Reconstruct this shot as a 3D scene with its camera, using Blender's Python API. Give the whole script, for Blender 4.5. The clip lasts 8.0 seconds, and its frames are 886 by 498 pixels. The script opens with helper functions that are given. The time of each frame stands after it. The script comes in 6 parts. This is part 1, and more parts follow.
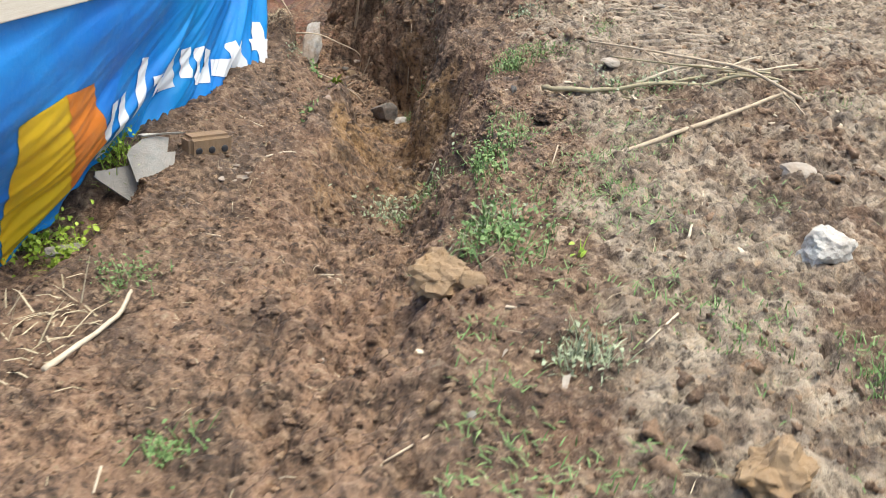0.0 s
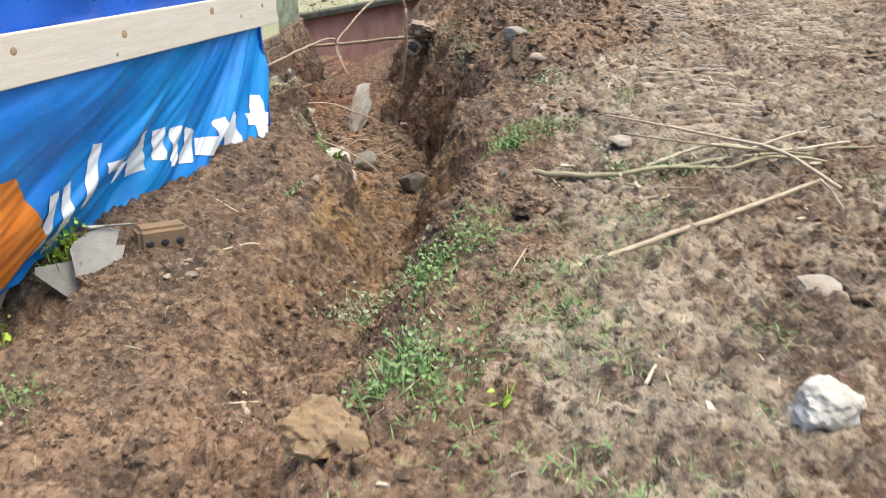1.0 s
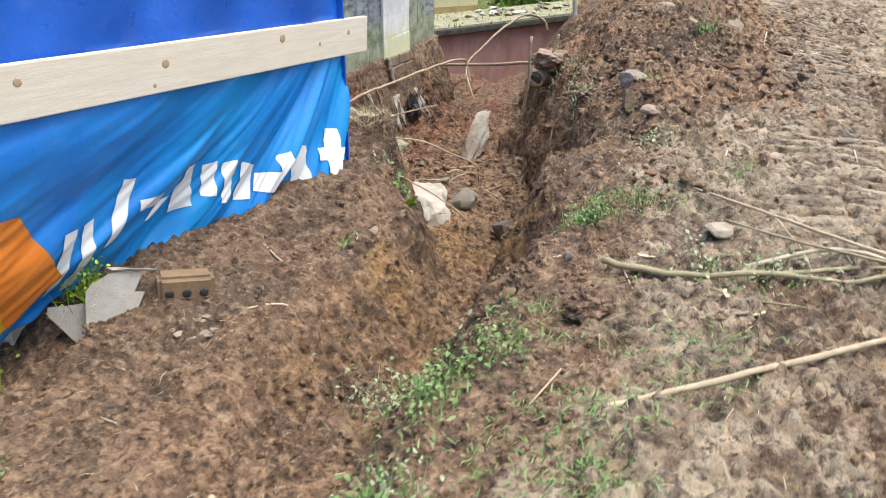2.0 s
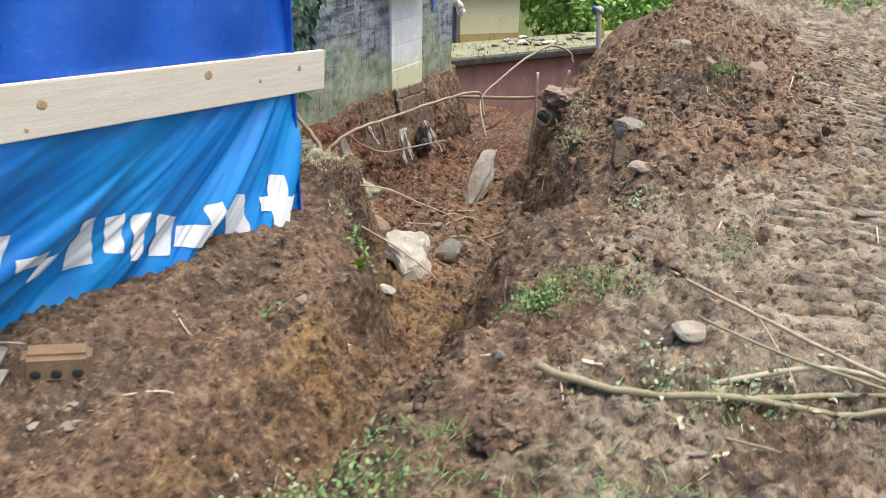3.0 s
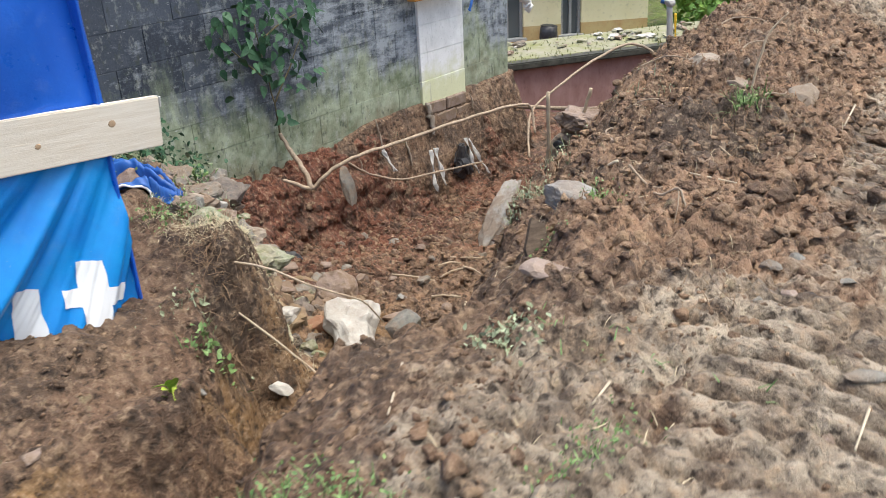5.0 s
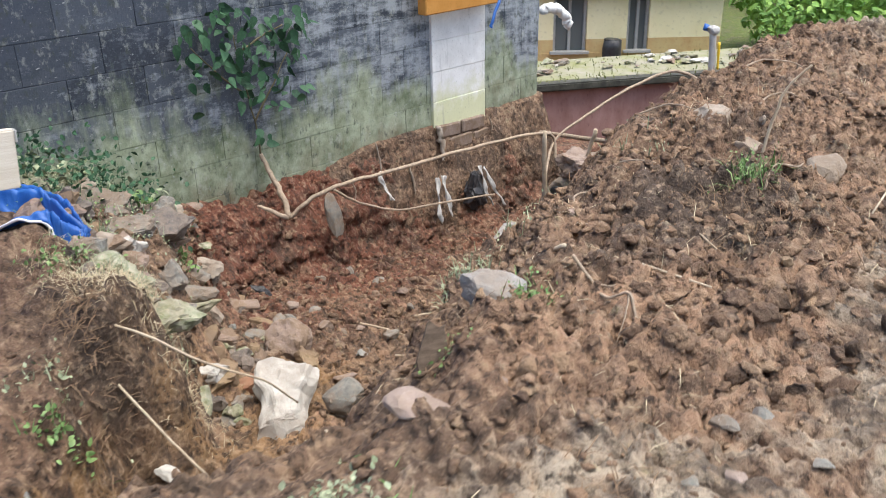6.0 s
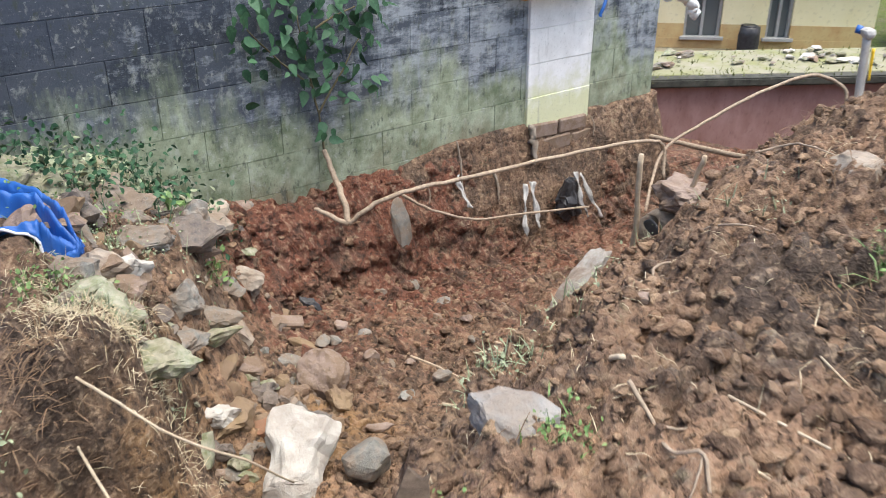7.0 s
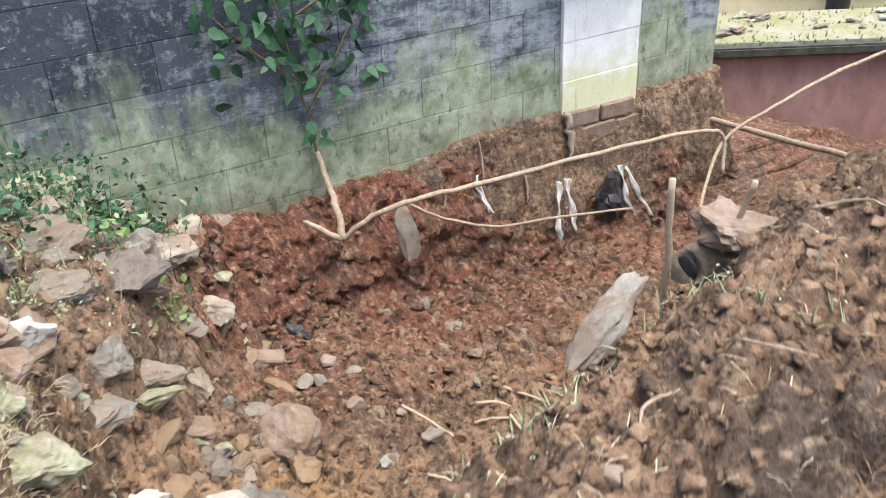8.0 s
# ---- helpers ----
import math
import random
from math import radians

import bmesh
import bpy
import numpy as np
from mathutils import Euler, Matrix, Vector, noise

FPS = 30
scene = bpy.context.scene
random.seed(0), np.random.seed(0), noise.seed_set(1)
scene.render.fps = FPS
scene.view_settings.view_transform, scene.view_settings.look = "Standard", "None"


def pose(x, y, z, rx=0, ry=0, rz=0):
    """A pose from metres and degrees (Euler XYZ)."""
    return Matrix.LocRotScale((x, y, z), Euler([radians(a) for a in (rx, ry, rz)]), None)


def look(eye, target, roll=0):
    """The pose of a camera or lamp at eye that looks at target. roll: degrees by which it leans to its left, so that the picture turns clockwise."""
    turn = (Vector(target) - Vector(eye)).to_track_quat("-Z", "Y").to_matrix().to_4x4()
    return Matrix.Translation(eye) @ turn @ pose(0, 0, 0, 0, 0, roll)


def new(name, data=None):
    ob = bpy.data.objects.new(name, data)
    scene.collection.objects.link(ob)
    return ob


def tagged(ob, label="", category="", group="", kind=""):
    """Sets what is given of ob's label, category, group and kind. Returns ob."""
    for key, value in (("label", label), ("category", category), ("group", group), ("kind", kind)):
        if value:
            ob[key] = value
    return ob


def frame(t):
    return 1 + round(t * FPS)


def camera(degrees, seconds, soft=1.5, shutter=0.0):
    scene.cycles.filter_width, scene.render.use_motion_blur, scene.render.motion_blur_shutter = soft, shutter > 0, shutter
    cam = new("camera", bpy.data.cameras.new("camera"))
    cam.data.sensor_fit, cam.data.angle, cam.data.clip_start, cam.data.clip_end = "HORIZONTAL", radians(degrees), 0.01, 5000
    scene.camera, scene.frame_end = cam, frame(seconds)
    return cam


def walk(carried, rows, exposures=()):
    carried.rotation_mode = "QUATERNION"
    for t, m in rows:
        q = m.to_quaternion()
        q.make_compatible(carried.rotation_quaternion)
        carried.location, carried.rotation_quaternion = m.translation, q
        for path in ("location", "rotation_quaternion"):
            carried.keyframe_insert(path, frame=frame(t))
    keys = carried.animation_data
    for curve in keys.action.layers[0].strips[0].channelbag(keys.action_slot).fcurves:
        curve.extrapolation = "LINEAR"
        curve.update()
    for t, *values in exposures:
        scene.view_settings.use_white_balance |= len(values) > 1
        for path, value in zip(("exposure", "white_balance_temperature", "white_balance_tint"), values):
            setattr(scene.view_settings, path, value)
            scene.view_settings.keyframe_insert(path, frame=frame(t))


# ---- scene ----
cam = camera(54.3, 8.0, soft=0.8, shutter=0.35)
PATH = [
    (0, (0.035, 0.069, 1.149), (-0.094, 1.825, 0.202), 2.4),
    (0.5, (0.316, 0.381, 1.148), (0.051, 2.125, 0.206), 1.7),
    (1, (0.534, 0.681, 1.163), (0.131, 2.438, 0.298), -0.8),
    (1.2, (0.559, 0.834, 1.149), (0.078, 2.57, 0.281), -1.0),
    (2.3, (0.791, 1.496, 1.203), (0.015, 3.138, 0.366), 1.3),
    (2.5, (0.82, 1.627, 1.173), (0.043, 3.28, 0.358), 2.1),
    (3, (0.859, 2.006, 1.156), (0.009, 3.628, 0.353), 1.2),
    (3.5, (1.0, 2.383, 1.148), (0.078, 3.966, 0.344), 0.2),
    (4, (1.081, 2.705, 1.147), (0.06, 4.223, 0.339), -1.7),
    (4.5, (1.135, 3.129, 1.146), (0.065, 4.596, 0.31), -2.8),
    (4.7, (1.185, 3.284, 1.134), (0.071, 4.723, 0.304), -3.2),
    (5.8, (1.126, 4.182, 1.114), (-0.13, 5.477, 0.251), -1.3),
    (6, (1.122, 4.321, 1.101), (-0.166, 5.608, 0.273), -1.1),
    (6.5, (1.04, 4.618, 1.089), (-0.333, 5.807, 0.252), -0.6),
    (7, (0.779, 4.931, 1.073), (-0.661, 5.999, 0.187), -0.2),
    (7.5, (0.595, 5.287, 1.027), (-0.875, 6.26, 0.083), -2.9),
    (8, (0.395, 5.601, 1.059), (-1.105, 6.486, 0.076), -2.9),
]
walk(cam, [(t, look(eye, target, roll)) for t, eye, target, roll in PATH],
     exposures=[(0.0, 1.26, 6850, 3), (1.0, 1.22, 6850, 3), (2.5, 1.24, 6850, 4), (3.0, 1.06, 6850, 4), (3.5, 1.06, 6850, 4), (4.5, 1.06, 6800, 4), (6.0, 1.18, 6550, 6), (6.5, 1.18, 6550, 6), (7.0, 1.26, 6550, 6), (7.5, 1.38, 6550, 6), (8.0, 1.5, 6550, 6)])

# ---- world and light: an overcast sky ----
world = bpy.data.worlds.new("sky")
scene.world = world
world.use_nodes = True
wn = world.node_tree.nodes
sky = wn.new("ShaderNodeTexSky")
sky.sky_type, sky.sun_disc = "NISHITA", False
sky.sun_elevation, sky.sun_rotation = radians(75), radians(60)
sky.air_density, sky.dust_density, sky.ozone_density = 1.0, 4.0, 1.0
wn["Background"].inputs[1].default_value = 0.15
world.node_tree.links.new(sky.outputs[0], wn["Background"].inputs[0])
sun = new("sun", bpy.data.lights.new("sun", "SUN"))
sun.data.energy, sun.data.angle, sun.data.color = 1.5, radians(50), (1.0, 0.97, 0.93)
sun.matrix_basis = look((1.7, 0.5, 6.5), (0, 0, 0))

# == terrain ==
def hash2(i, j, seed):
    n = (i.astype(np.int64) * 374761393 + j.astype(np.int64) * 668265263 + seed * 982451653) & 0x7FFFFFFF
    n = ((n ^ (n >> 13)) * 1274126177) & 0x7FFFFFFF
    return ((n ^ (n >> 16)) & 0xFFFFF) / float(0xFFFFF)


def value(x, y, seed):
    """Smooth noise, 0 to 1, with one bump to the metre."""
    i, j = np.floor(x), np.floor(y)
    u, v = x - i, y - j
    u, v = u * u * (3 - 2 * u), v * v * (3 - 2 * v)
    a, b = hash2(i, j, seed), hash2(i + 1, j, seed)
    c, d = hash2(i, j + 1, seed), hash2(i + 1, j + 1, seed)
    return (a * (1 - u) + b * u) * (1 - v) + (c * (1 - u) + d * u) * v


def fbm(x, y, size, octaves, seed):
    out, amp, total = 0, 1.0, 0.0
    for k in range(octaves):
        f = 2.03 ** k / size
        out = out + amp * (value(x * f * 0.8 + y * f * 0.6 + 13 * k, y * f * 0.8 - x * f * 0.6 + 7 * k, seed + k) - 0.5)
        total, amp = total + amp, amp * 0.55
    return out / total


def lumps(x, y, size, seed):
    """Rounded clods: 1 on a clod's middle, 0 in the cracks between."""
    x, y = x / size, y / size
    i, j = np.floor(x), np.floor(y)
    best = np.full(np.shape(x), 9.0)
    for a in (-1, 0, 1):
        for b in (-1, 0, 1):
            px, py = i + a + hash2(i + a, j + b, seed), j + b + hash2(i + a, j + b, seed + 5)
            r = 0.08 + 0.5 * hash2(i + a, j + b, seed + 9)
            best = np.minimum(best, ((x - px) ** 2 + (y - py) ** 2) / r)
    return np.sqrt(np.clip(1 - best, 0, 1))


def ramp(v, a, b):
    s = np.clip((v - a) / (b - a), 0, 1)
    return s * s * (3 - 2 * s)


def along(y, *pairs):
    return np.interp(y, [p[0] for p in pairs], [p[1] for p in pairs])


def lip_right(y):
    return along(y, (1.4, 0.05), (3.0, 0.02), (3.5, 0.02), (4.1, 0.0), (4.35, -0.03), (4.6, -0.12), (4.8, -0.17), (5.1, -0.21), (5.5, -0.25), (5.75, -0.34), (6.0, -0.45), (6.35, -0.58), (6.6, -0.66), (7.15, -0.88), (7.6, -1.1), (8.2, -1.25), (9.5, -1.45), (11, -1.7))


def lip_left(y):
    return along(y, (1.4, -0.7), (3.0, -0.8), (3.6, -0.85), (4.2, -0.88), (4.7, -0.92), (4.9, -1.02), (5.2, -1.3), (5.45, -1.55), (5.75, -2.05), (6.1, -2.6), (6.4, -2.9), (6.9, -3.02), (11, -3.06))


def level(x, y):
    """The mud that the machine drove over, with the spoil heap on it."""
    z = along(y, (0, -0.12), (2.2, -0.09), (3.2, -0.09), (3.9, -0.04), (4.7, 0.01), (6.5, 0.03), (9, 0.05), (16, 0.35), (40, 1.4), (90, 2.4))
    crest = along(y, (5.6, -0.2), (6.6, -0.2), (7.4, -0.3), (8.2, -0.5), (9.0, -0.7), (10, -0.9), (11, -1.2))
    tall = along(y, (5.0, 0.0), (5.7, 0.06), (6.3, 0.09), (6.8, 0.15), (7.4, 0.22), (8.2, 0.26), (8.8, 0.25), (9.6, 0.13), (10.6, 0.0))
    wide = np.where(x > crest, 0.75, along(y, (7.4, 0.7), (8.4, 0.6)))
    # the flank of the heap slides down to the pit
    z = z - 0.34 * ramp(-x, 0.45, 1.3) * ramp(y, 6.0, 6.8)
    z = z + tall * np.exp(-((x - crest) / wide) ** 2 * 1.6)
    # its rim is worn round above the pit
    return z - along(y, (3.6, 0.0), (4.3, 0.07), (4.6, 0.11), (5.8, 0.15)) * (1 - ramp(x - lip_right(y), 0.0, 0.28)) * (1 - 0.6 * ramp(y, 7.0, 7.6))


def height(x, y):
    """The ground's plain form."""
    right = level(x, y)
    lr, ll = lip_right(y), lip_left(y)
    fr = along(y, (1.4, -0.2), (3.0, -0.26), (4.1, -0.34), (4.6, -0.5), (5.1, -0.55), (5.7, -0.6), (6.3, -0.86), (6.9, -1.1), (7.5, -1.4), (8.2, -1.62), (9.5, -2.0), (11, -2.3))
    fl = along(y, (1.4, -0.5), (3.0, -0.5), (3.6, -0.55), (4.1, -0.54), (4.6, -0.66), (4.9, -0.84), (5.2, -1.1), (5.45, -1.28), (5.75, -1.5), (6.0, -1.85), (6.4, -2.45), (6.9, -2.7), (7.5, -2.76), (8.3, -2.8), (11, -2.82))
    floor_r = along(y, (1.4, -0.14), (2.3, -0.3), (3.0, -0.46), (3.5, -0.62), (4.1, -0.68), (4.6, -0.75), (5.1, -0.84), (5.7, -0.95), (6.4, -1.03), (7.0, -1.06), (7.6, -1.1), (8.2, -1.15), (9.5, -1.15), (12, -1.1))
    floor_l = along(y, (1.4, -0.2), (2.3, -0.32), (3.0, -0.46), (3.5, -0.6), (4.1, -0.64), (4.6, -0.74), (5.1, -0.84), (5.7, -0.97), (6.4, -1.08), (7.0, -1.2), (7.6, -1.3), (8.2, -1.36), (12, -1.3))
    bank = along(y, (1.4, -0.28), (2.3, -0.34), (3.0, -0.37), (3.6, -0.32), (4.6, -0.31), (5.3, -0.33), (5.8, -0.42), (6.2, -0.62), (6.7, -0.7), (7.2, -0.67), (8.1, -0.74), (8.35, -0.9), (8.95, -0.9), (9.05, -0.74), (9.4, -0.74), (9.7, -1.18), (12, -1.2))
    lip_z = level(lr, y)
    floor_z = floor_l + (floor_r - floor_l) * np.clip((x - fl) / (fr - fl), 0, 1)
    up_r = np.clip((x - fr) / (lr - fr), 0, 1)
    up_l = np.clip((fl - x) / (fl - ll), 0, 1)
    z = np.where(x > lr, right, floor_z + (lip_z - floor_z) * (1 - (1 - up_r) ** along(y, (3.0, 1.2), (4.6, 1.4), (5.5, 1.9), (8, 1.9), (9.5, 1.5))))
    z = np.where(x < fl, floor_z + (bank - floor_z) * (0.35 * up_l + 0.65 * ramp(up_l, 0, 1)), z)
    # soil heaped along the foot of the sheeting, and a hollow under its bulge
    z = z + np.where(x < ll, 1, 0) * 0.02 * ramp(x, -1.0, -1.4) * ramp(y, 2.9, 3.4) * (1 - ramp(y, 5.2, 5.7))
    z = z - 0.17 * ramp(x, -1.4, -1.68) * (1 - ramp(y, 3.1, 3.5)) * ramp(y, 1.6, 2.4)
    # rubble mound against the blockwork
    z = z + 0.2 * np.exp(-((x + 2.3) / 0.75) ** 2 - ((y - 5.1) / 0.75) ** 2)
    # cut turf left standing beside the trench
    z = z + 0.15 * np.exp(-((x + 1.42) / 0.2) ** 2 - ((y - 5.3) / 0.18) ** 2)
    z = z - 0.08 * ramp(x, -1.35, -0.95) * ramp(y, 3.6, 4.2) * (1 - ramp(y, 4.9, 5.2)) * ramp(-x, 0.85, 1.0)
    # the land falls away beyond the blockwork
    z = z - 1.6 * ramp(y - 0.6 * x, 12.2, 15.0) * ramp(0.5 * y - x, 6.5, 9.0)
    return z
# == end terrain ==


# ---- materials ----
def node_material(name, rough=0.85, metal=0.0, spec=0.3):
    m = bpy.data.materials.new(name)
    m.use_nodes = True
    n, l = m.node_tree.nodes, m.node_tree.links
    b = n["Principled BSDF"]
    b.inputs["Roughness"].default_value, b.inputs["Metallic"].default_value = rough, metal
    b.inputs["Specular IOR Level"].default_value = spec
    return m, n, l, b


def coords(n, l, kind="Object"):
    if kind == "World":
        return n.new("ShaderNodeNewGeometry").outputs["Position"]
    return n.new("ShaderNodeTexCoord").outputs[kind]


def noise_tex(n, l, where, scale, detail=6.0, rough=0.6, stretch=None):
    if stretch:
        mp = n.new("ShaderNodeMapping")
        mp.inputs["Scale"].default_value = stretch
        l.new(where, mp.inputs[0])
        where = mp.outputs[0]
    t = n.new("ShaderNodeTexNoise")
    t.inputs["Scale"].default_value, t.inputs["Detail"].default_value, t.inputs["Roughness"].default_value = scale, detail, rough
    l.new(where, t.inputs["Vector"])
    return t.outputs["Fac"]


def span(n, l, value, lo, hi, a=0.0, b=1.0):
    r = n.new("ShaderNodeMapRange")
    r.inputs[1].default_value, r.inputs[2].default_value, r.inputs[3].default_value, r.inputs[4].default_value = lo, hi, a, b
    l.new(value, r.inputs[0])
    return r.outputs[0]


def blend(n, l, fac, a, b, mode="MIX"):
    m = n.new("ShaderNodeMix")
    m.data_type, m.blend_type = "RGBA", mode
    for v, k in ((fac, 0), (a, 6), (b, 7)):
        if isinstance(v, (int, float)):
            m.inputs[k].default_value = v
        elif isinstance(v, tuple):
            m.inputs[k].default_value = (*v, 1)
        else:
            l.new(v, m.inputs[k])
    return m.outputs[2]


def maths(n, l, op, a, b):
    m = n.new("ShaderNodeMath")
    m.operation = op
    for k, v in enumerate((a, b)):
        if isinstance(v, (int, float)):
            m.inputs[k].default_value = v
        else:
            l.new(v, m.inputs[k])
    return m.outputs[0]


def bump(n, l, b, heights, strength=0.5, distance=0.01):
    bp = n.new("ShaderNodeBump")
    bp.inputs["Strength"].default_value, bp.inputs["Distance"].default_value = strength, distance
    l.new(heights, bp.inputs["Height"])
    l.new(bp.outputs[0], b.inputs["Normal"])


def attribute(n, name):
    a = n.new("ShaderNodeAttribute")
    a.attribute_name = name
    return a.outputs["Fac"]


BROWN, UMBER, RED, OCHRE, HUMUS_AND_SHADE = (0.235, 0.152, 0.1), (0.08, 0.054, 0.037), (0.16, 0.058, 0.036), (0.3, 0.175, 0.07), (0.058, 0.044, 0.036)
LOAM = (0.34, 0.21, 0.135)


def soil_material(name, by_place):
    """Damp clay: broad drifts of colour, smears and drier crusts, with only a little grit. Crevice shade is put into
    the colour of the hollows.
    """
    m, n, l, b = node_material(name, 0.82, spec=0.3)
    p = coords(n, l, "World")
    big, mid, fine, grit = noise_tex(n, l, p, 1.7, 6, 0.6), noise_tex(n, l, p, 7.5, 7, 0.62), noise_tex(n, l, p, 34, 7, 0.66), noise_tex(n, l, p, 150, 4, 0.6)
    c = blend(n, l, span(n, l, mid, 0.36, 0.64), UMBER, BROWN)
    c = blend(n, l, span(n, l, big, 0.42, 0.62, 0, 0.6), c, (0.17, 0.098, 0.062))
    deep = 1.0 if by_place else 0.45
    if by_place:
        wob = maths(n, l, "ADD", span(n, l, mid, 0.33, 0.67, -0.32, 0.32), span(n, l, fine, 0.35, 0.65, -0.16, 0.16))
        crust = noise_tex(n, l, p, 5.2, 9, 0.68, (1.0, 1.6, 1.0))
        pale = blend(n, l, span(n, l, crust, 0.41, 0.6), (0.16, 0.118, 0.085), (0.45, 0.375, 0.285))
        for key, col, lo, hi, top in (("loam", LOAM, 0.2, 0.8, 0.8), ("ochre", OCHRE, 0.35, 0.95, 0.7), ("red", RED, 0.25, 0.75, 0.95), ("dark", HUMUS_AND_SHADE, 0.3, 0.8, 0.85), ("tan", pale, 0.2, 0.6, 0.95), ("turf", (0.10, 0.15, 0.035), 0.3, 0.7, 1.0)):
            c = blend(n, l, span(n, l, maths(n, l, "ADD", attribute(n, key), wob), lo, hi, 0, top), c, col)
    else:
        isl = n.new("ShaderNodeNewGeometry").outputs["Random Per Island"]
        c = blend(n, l, span(n, l, isl, 0.3, 0.9, 0, 0.7), c, (0.31, 0.195, 0.12))
        c = blend(n, l, span(n, l, isl, 0.85, 1.0, 0, 0.6), c, (0.42, 0.30, 0.19))
        c = blend(n, l, span(n, l, isl, 0.25, 0.0, 0, 0.6), c, (0.15, 0.092, 0.06))
    patch, wet = noise_tex(n, l, p, 17, 6, 0.62), noise_tex(n, l, p, 3.6, 6, 0.66)
    c = blend(n, l, span(n, l, wet, 0.5, 0.36, 0, 0.65 * deep), c, (0.065, 0.045, 0.033))
    # patch and fine also drive the bump: their hollows are tinted near-black as shade
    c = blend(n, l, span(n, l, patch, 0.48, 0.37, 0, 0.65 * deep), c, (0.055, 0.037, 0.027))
    c = blend(n, l, span(n, l, patch, 0.54, 0.66, 0, 0.42), c, (0.38, 0.265, 0.175))
    c = blend(n, l, span(n, l, fine, 0.54, 0.66, 0, 0.5), c, (0.40, 0.285, 0.19))
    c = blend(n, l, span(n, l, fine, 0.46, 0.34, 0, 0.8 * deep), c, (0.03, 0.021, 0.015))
    c = blend(n, l, span(n, l, grit, 0.66, 0.72, 0, 0.45), c, (0.42, 0.34, 0.25))
    l.new(c, b.inputs["Base Color"])
    l.new(span(n, l, wet, 0.36, 0.6, 0.5, 0.92), b.inputs["Roughness"])
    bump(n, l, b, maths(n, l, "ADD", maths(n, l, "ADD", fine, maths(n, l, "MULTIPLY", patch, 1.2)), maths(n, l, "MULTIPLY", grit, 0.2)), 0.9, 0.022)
    return m


def stone_material(name, a, bcol, spots, dirt=0.5):
    m, n, l, b = node_material(name, 0.8)
    p = coords(n, l, "World")
    big, mid, fine = noise_tex(n, l, p, 7, 5), noise_tex(n, l, p, 30, 6), noise_tex(n, l, p, 140, 5, 0.7)
    c = blend(n, l, span(n, l, mid, 0.35, 0.65), a, bcol)
    c = blend(n, l, span(n, l, maths(n, l, "ADD", maths(n, l, "MULTIPLY", big, 0.6), maths(n, l, "MULTIPLY", mid, 0.4)), 0.4, 0.55, 0, dirt), c, (0.19, 0.13, 0.086))
    c = blend(n, l, span(n, l, fine, 0.6, 0.72, 0, 0.7), c, spots)
    l.new(c, b.inputs["Base Color"])
    bump(n, l, b, maths(n, l, "ADD", mid, fine), 0.6, 0.008)
    return m


def plain_material(name, a, bcol, scale, rough=0.7, stretch=None, metal=0.0, strength=0.3):
    m, n, l, b = node_material(name, rough, metal)
    p = coords(n, l, "World")
    t, f = noise_tex(n, l, p, scale, 6, 0.6, stretch), noise_tex(n, l, p, scale * 6, 4, 0.6, stretch)
    c = blend(n, l, span(n, l, t, 0.3, 0.7), a, bcol)
    c = blend(n, l, span(n, l, f, 0.55, 0.75, 0, 0.4), c, tuple(v * 0.5 for v in a))
    l.new(c, b.inputs["Base Color"])
    bump(n, l, b, f, strength, 0.004)
    return m


def leaf_material(name, a, bcol, rough=0.5):
    m, n, l, b = node_material(name, rough)
    isl = n.new("ShaderNodeNewGeometry").outputs["Random Per Island"]
    obj = n.new("ShaderNodeObjectInfo").outputs["Random"]
    c = blend(n, l, maths(n, l, "FRACT", maths(n, l, "ADD", isl, obj), 0.0), a, bcol)
    c = blend(n, l, span(n, l, noise_tex(n, l, coords(n, l, "World"), 60), 0.45, 0.7, 0, 0.4), c, tuple(min(1, v * 1.7) for v in bcol))
    l.new(c, b.inputs["Base Color"])
    b.inputs["Subsurface Weight"].default_value = 0.0
    return m


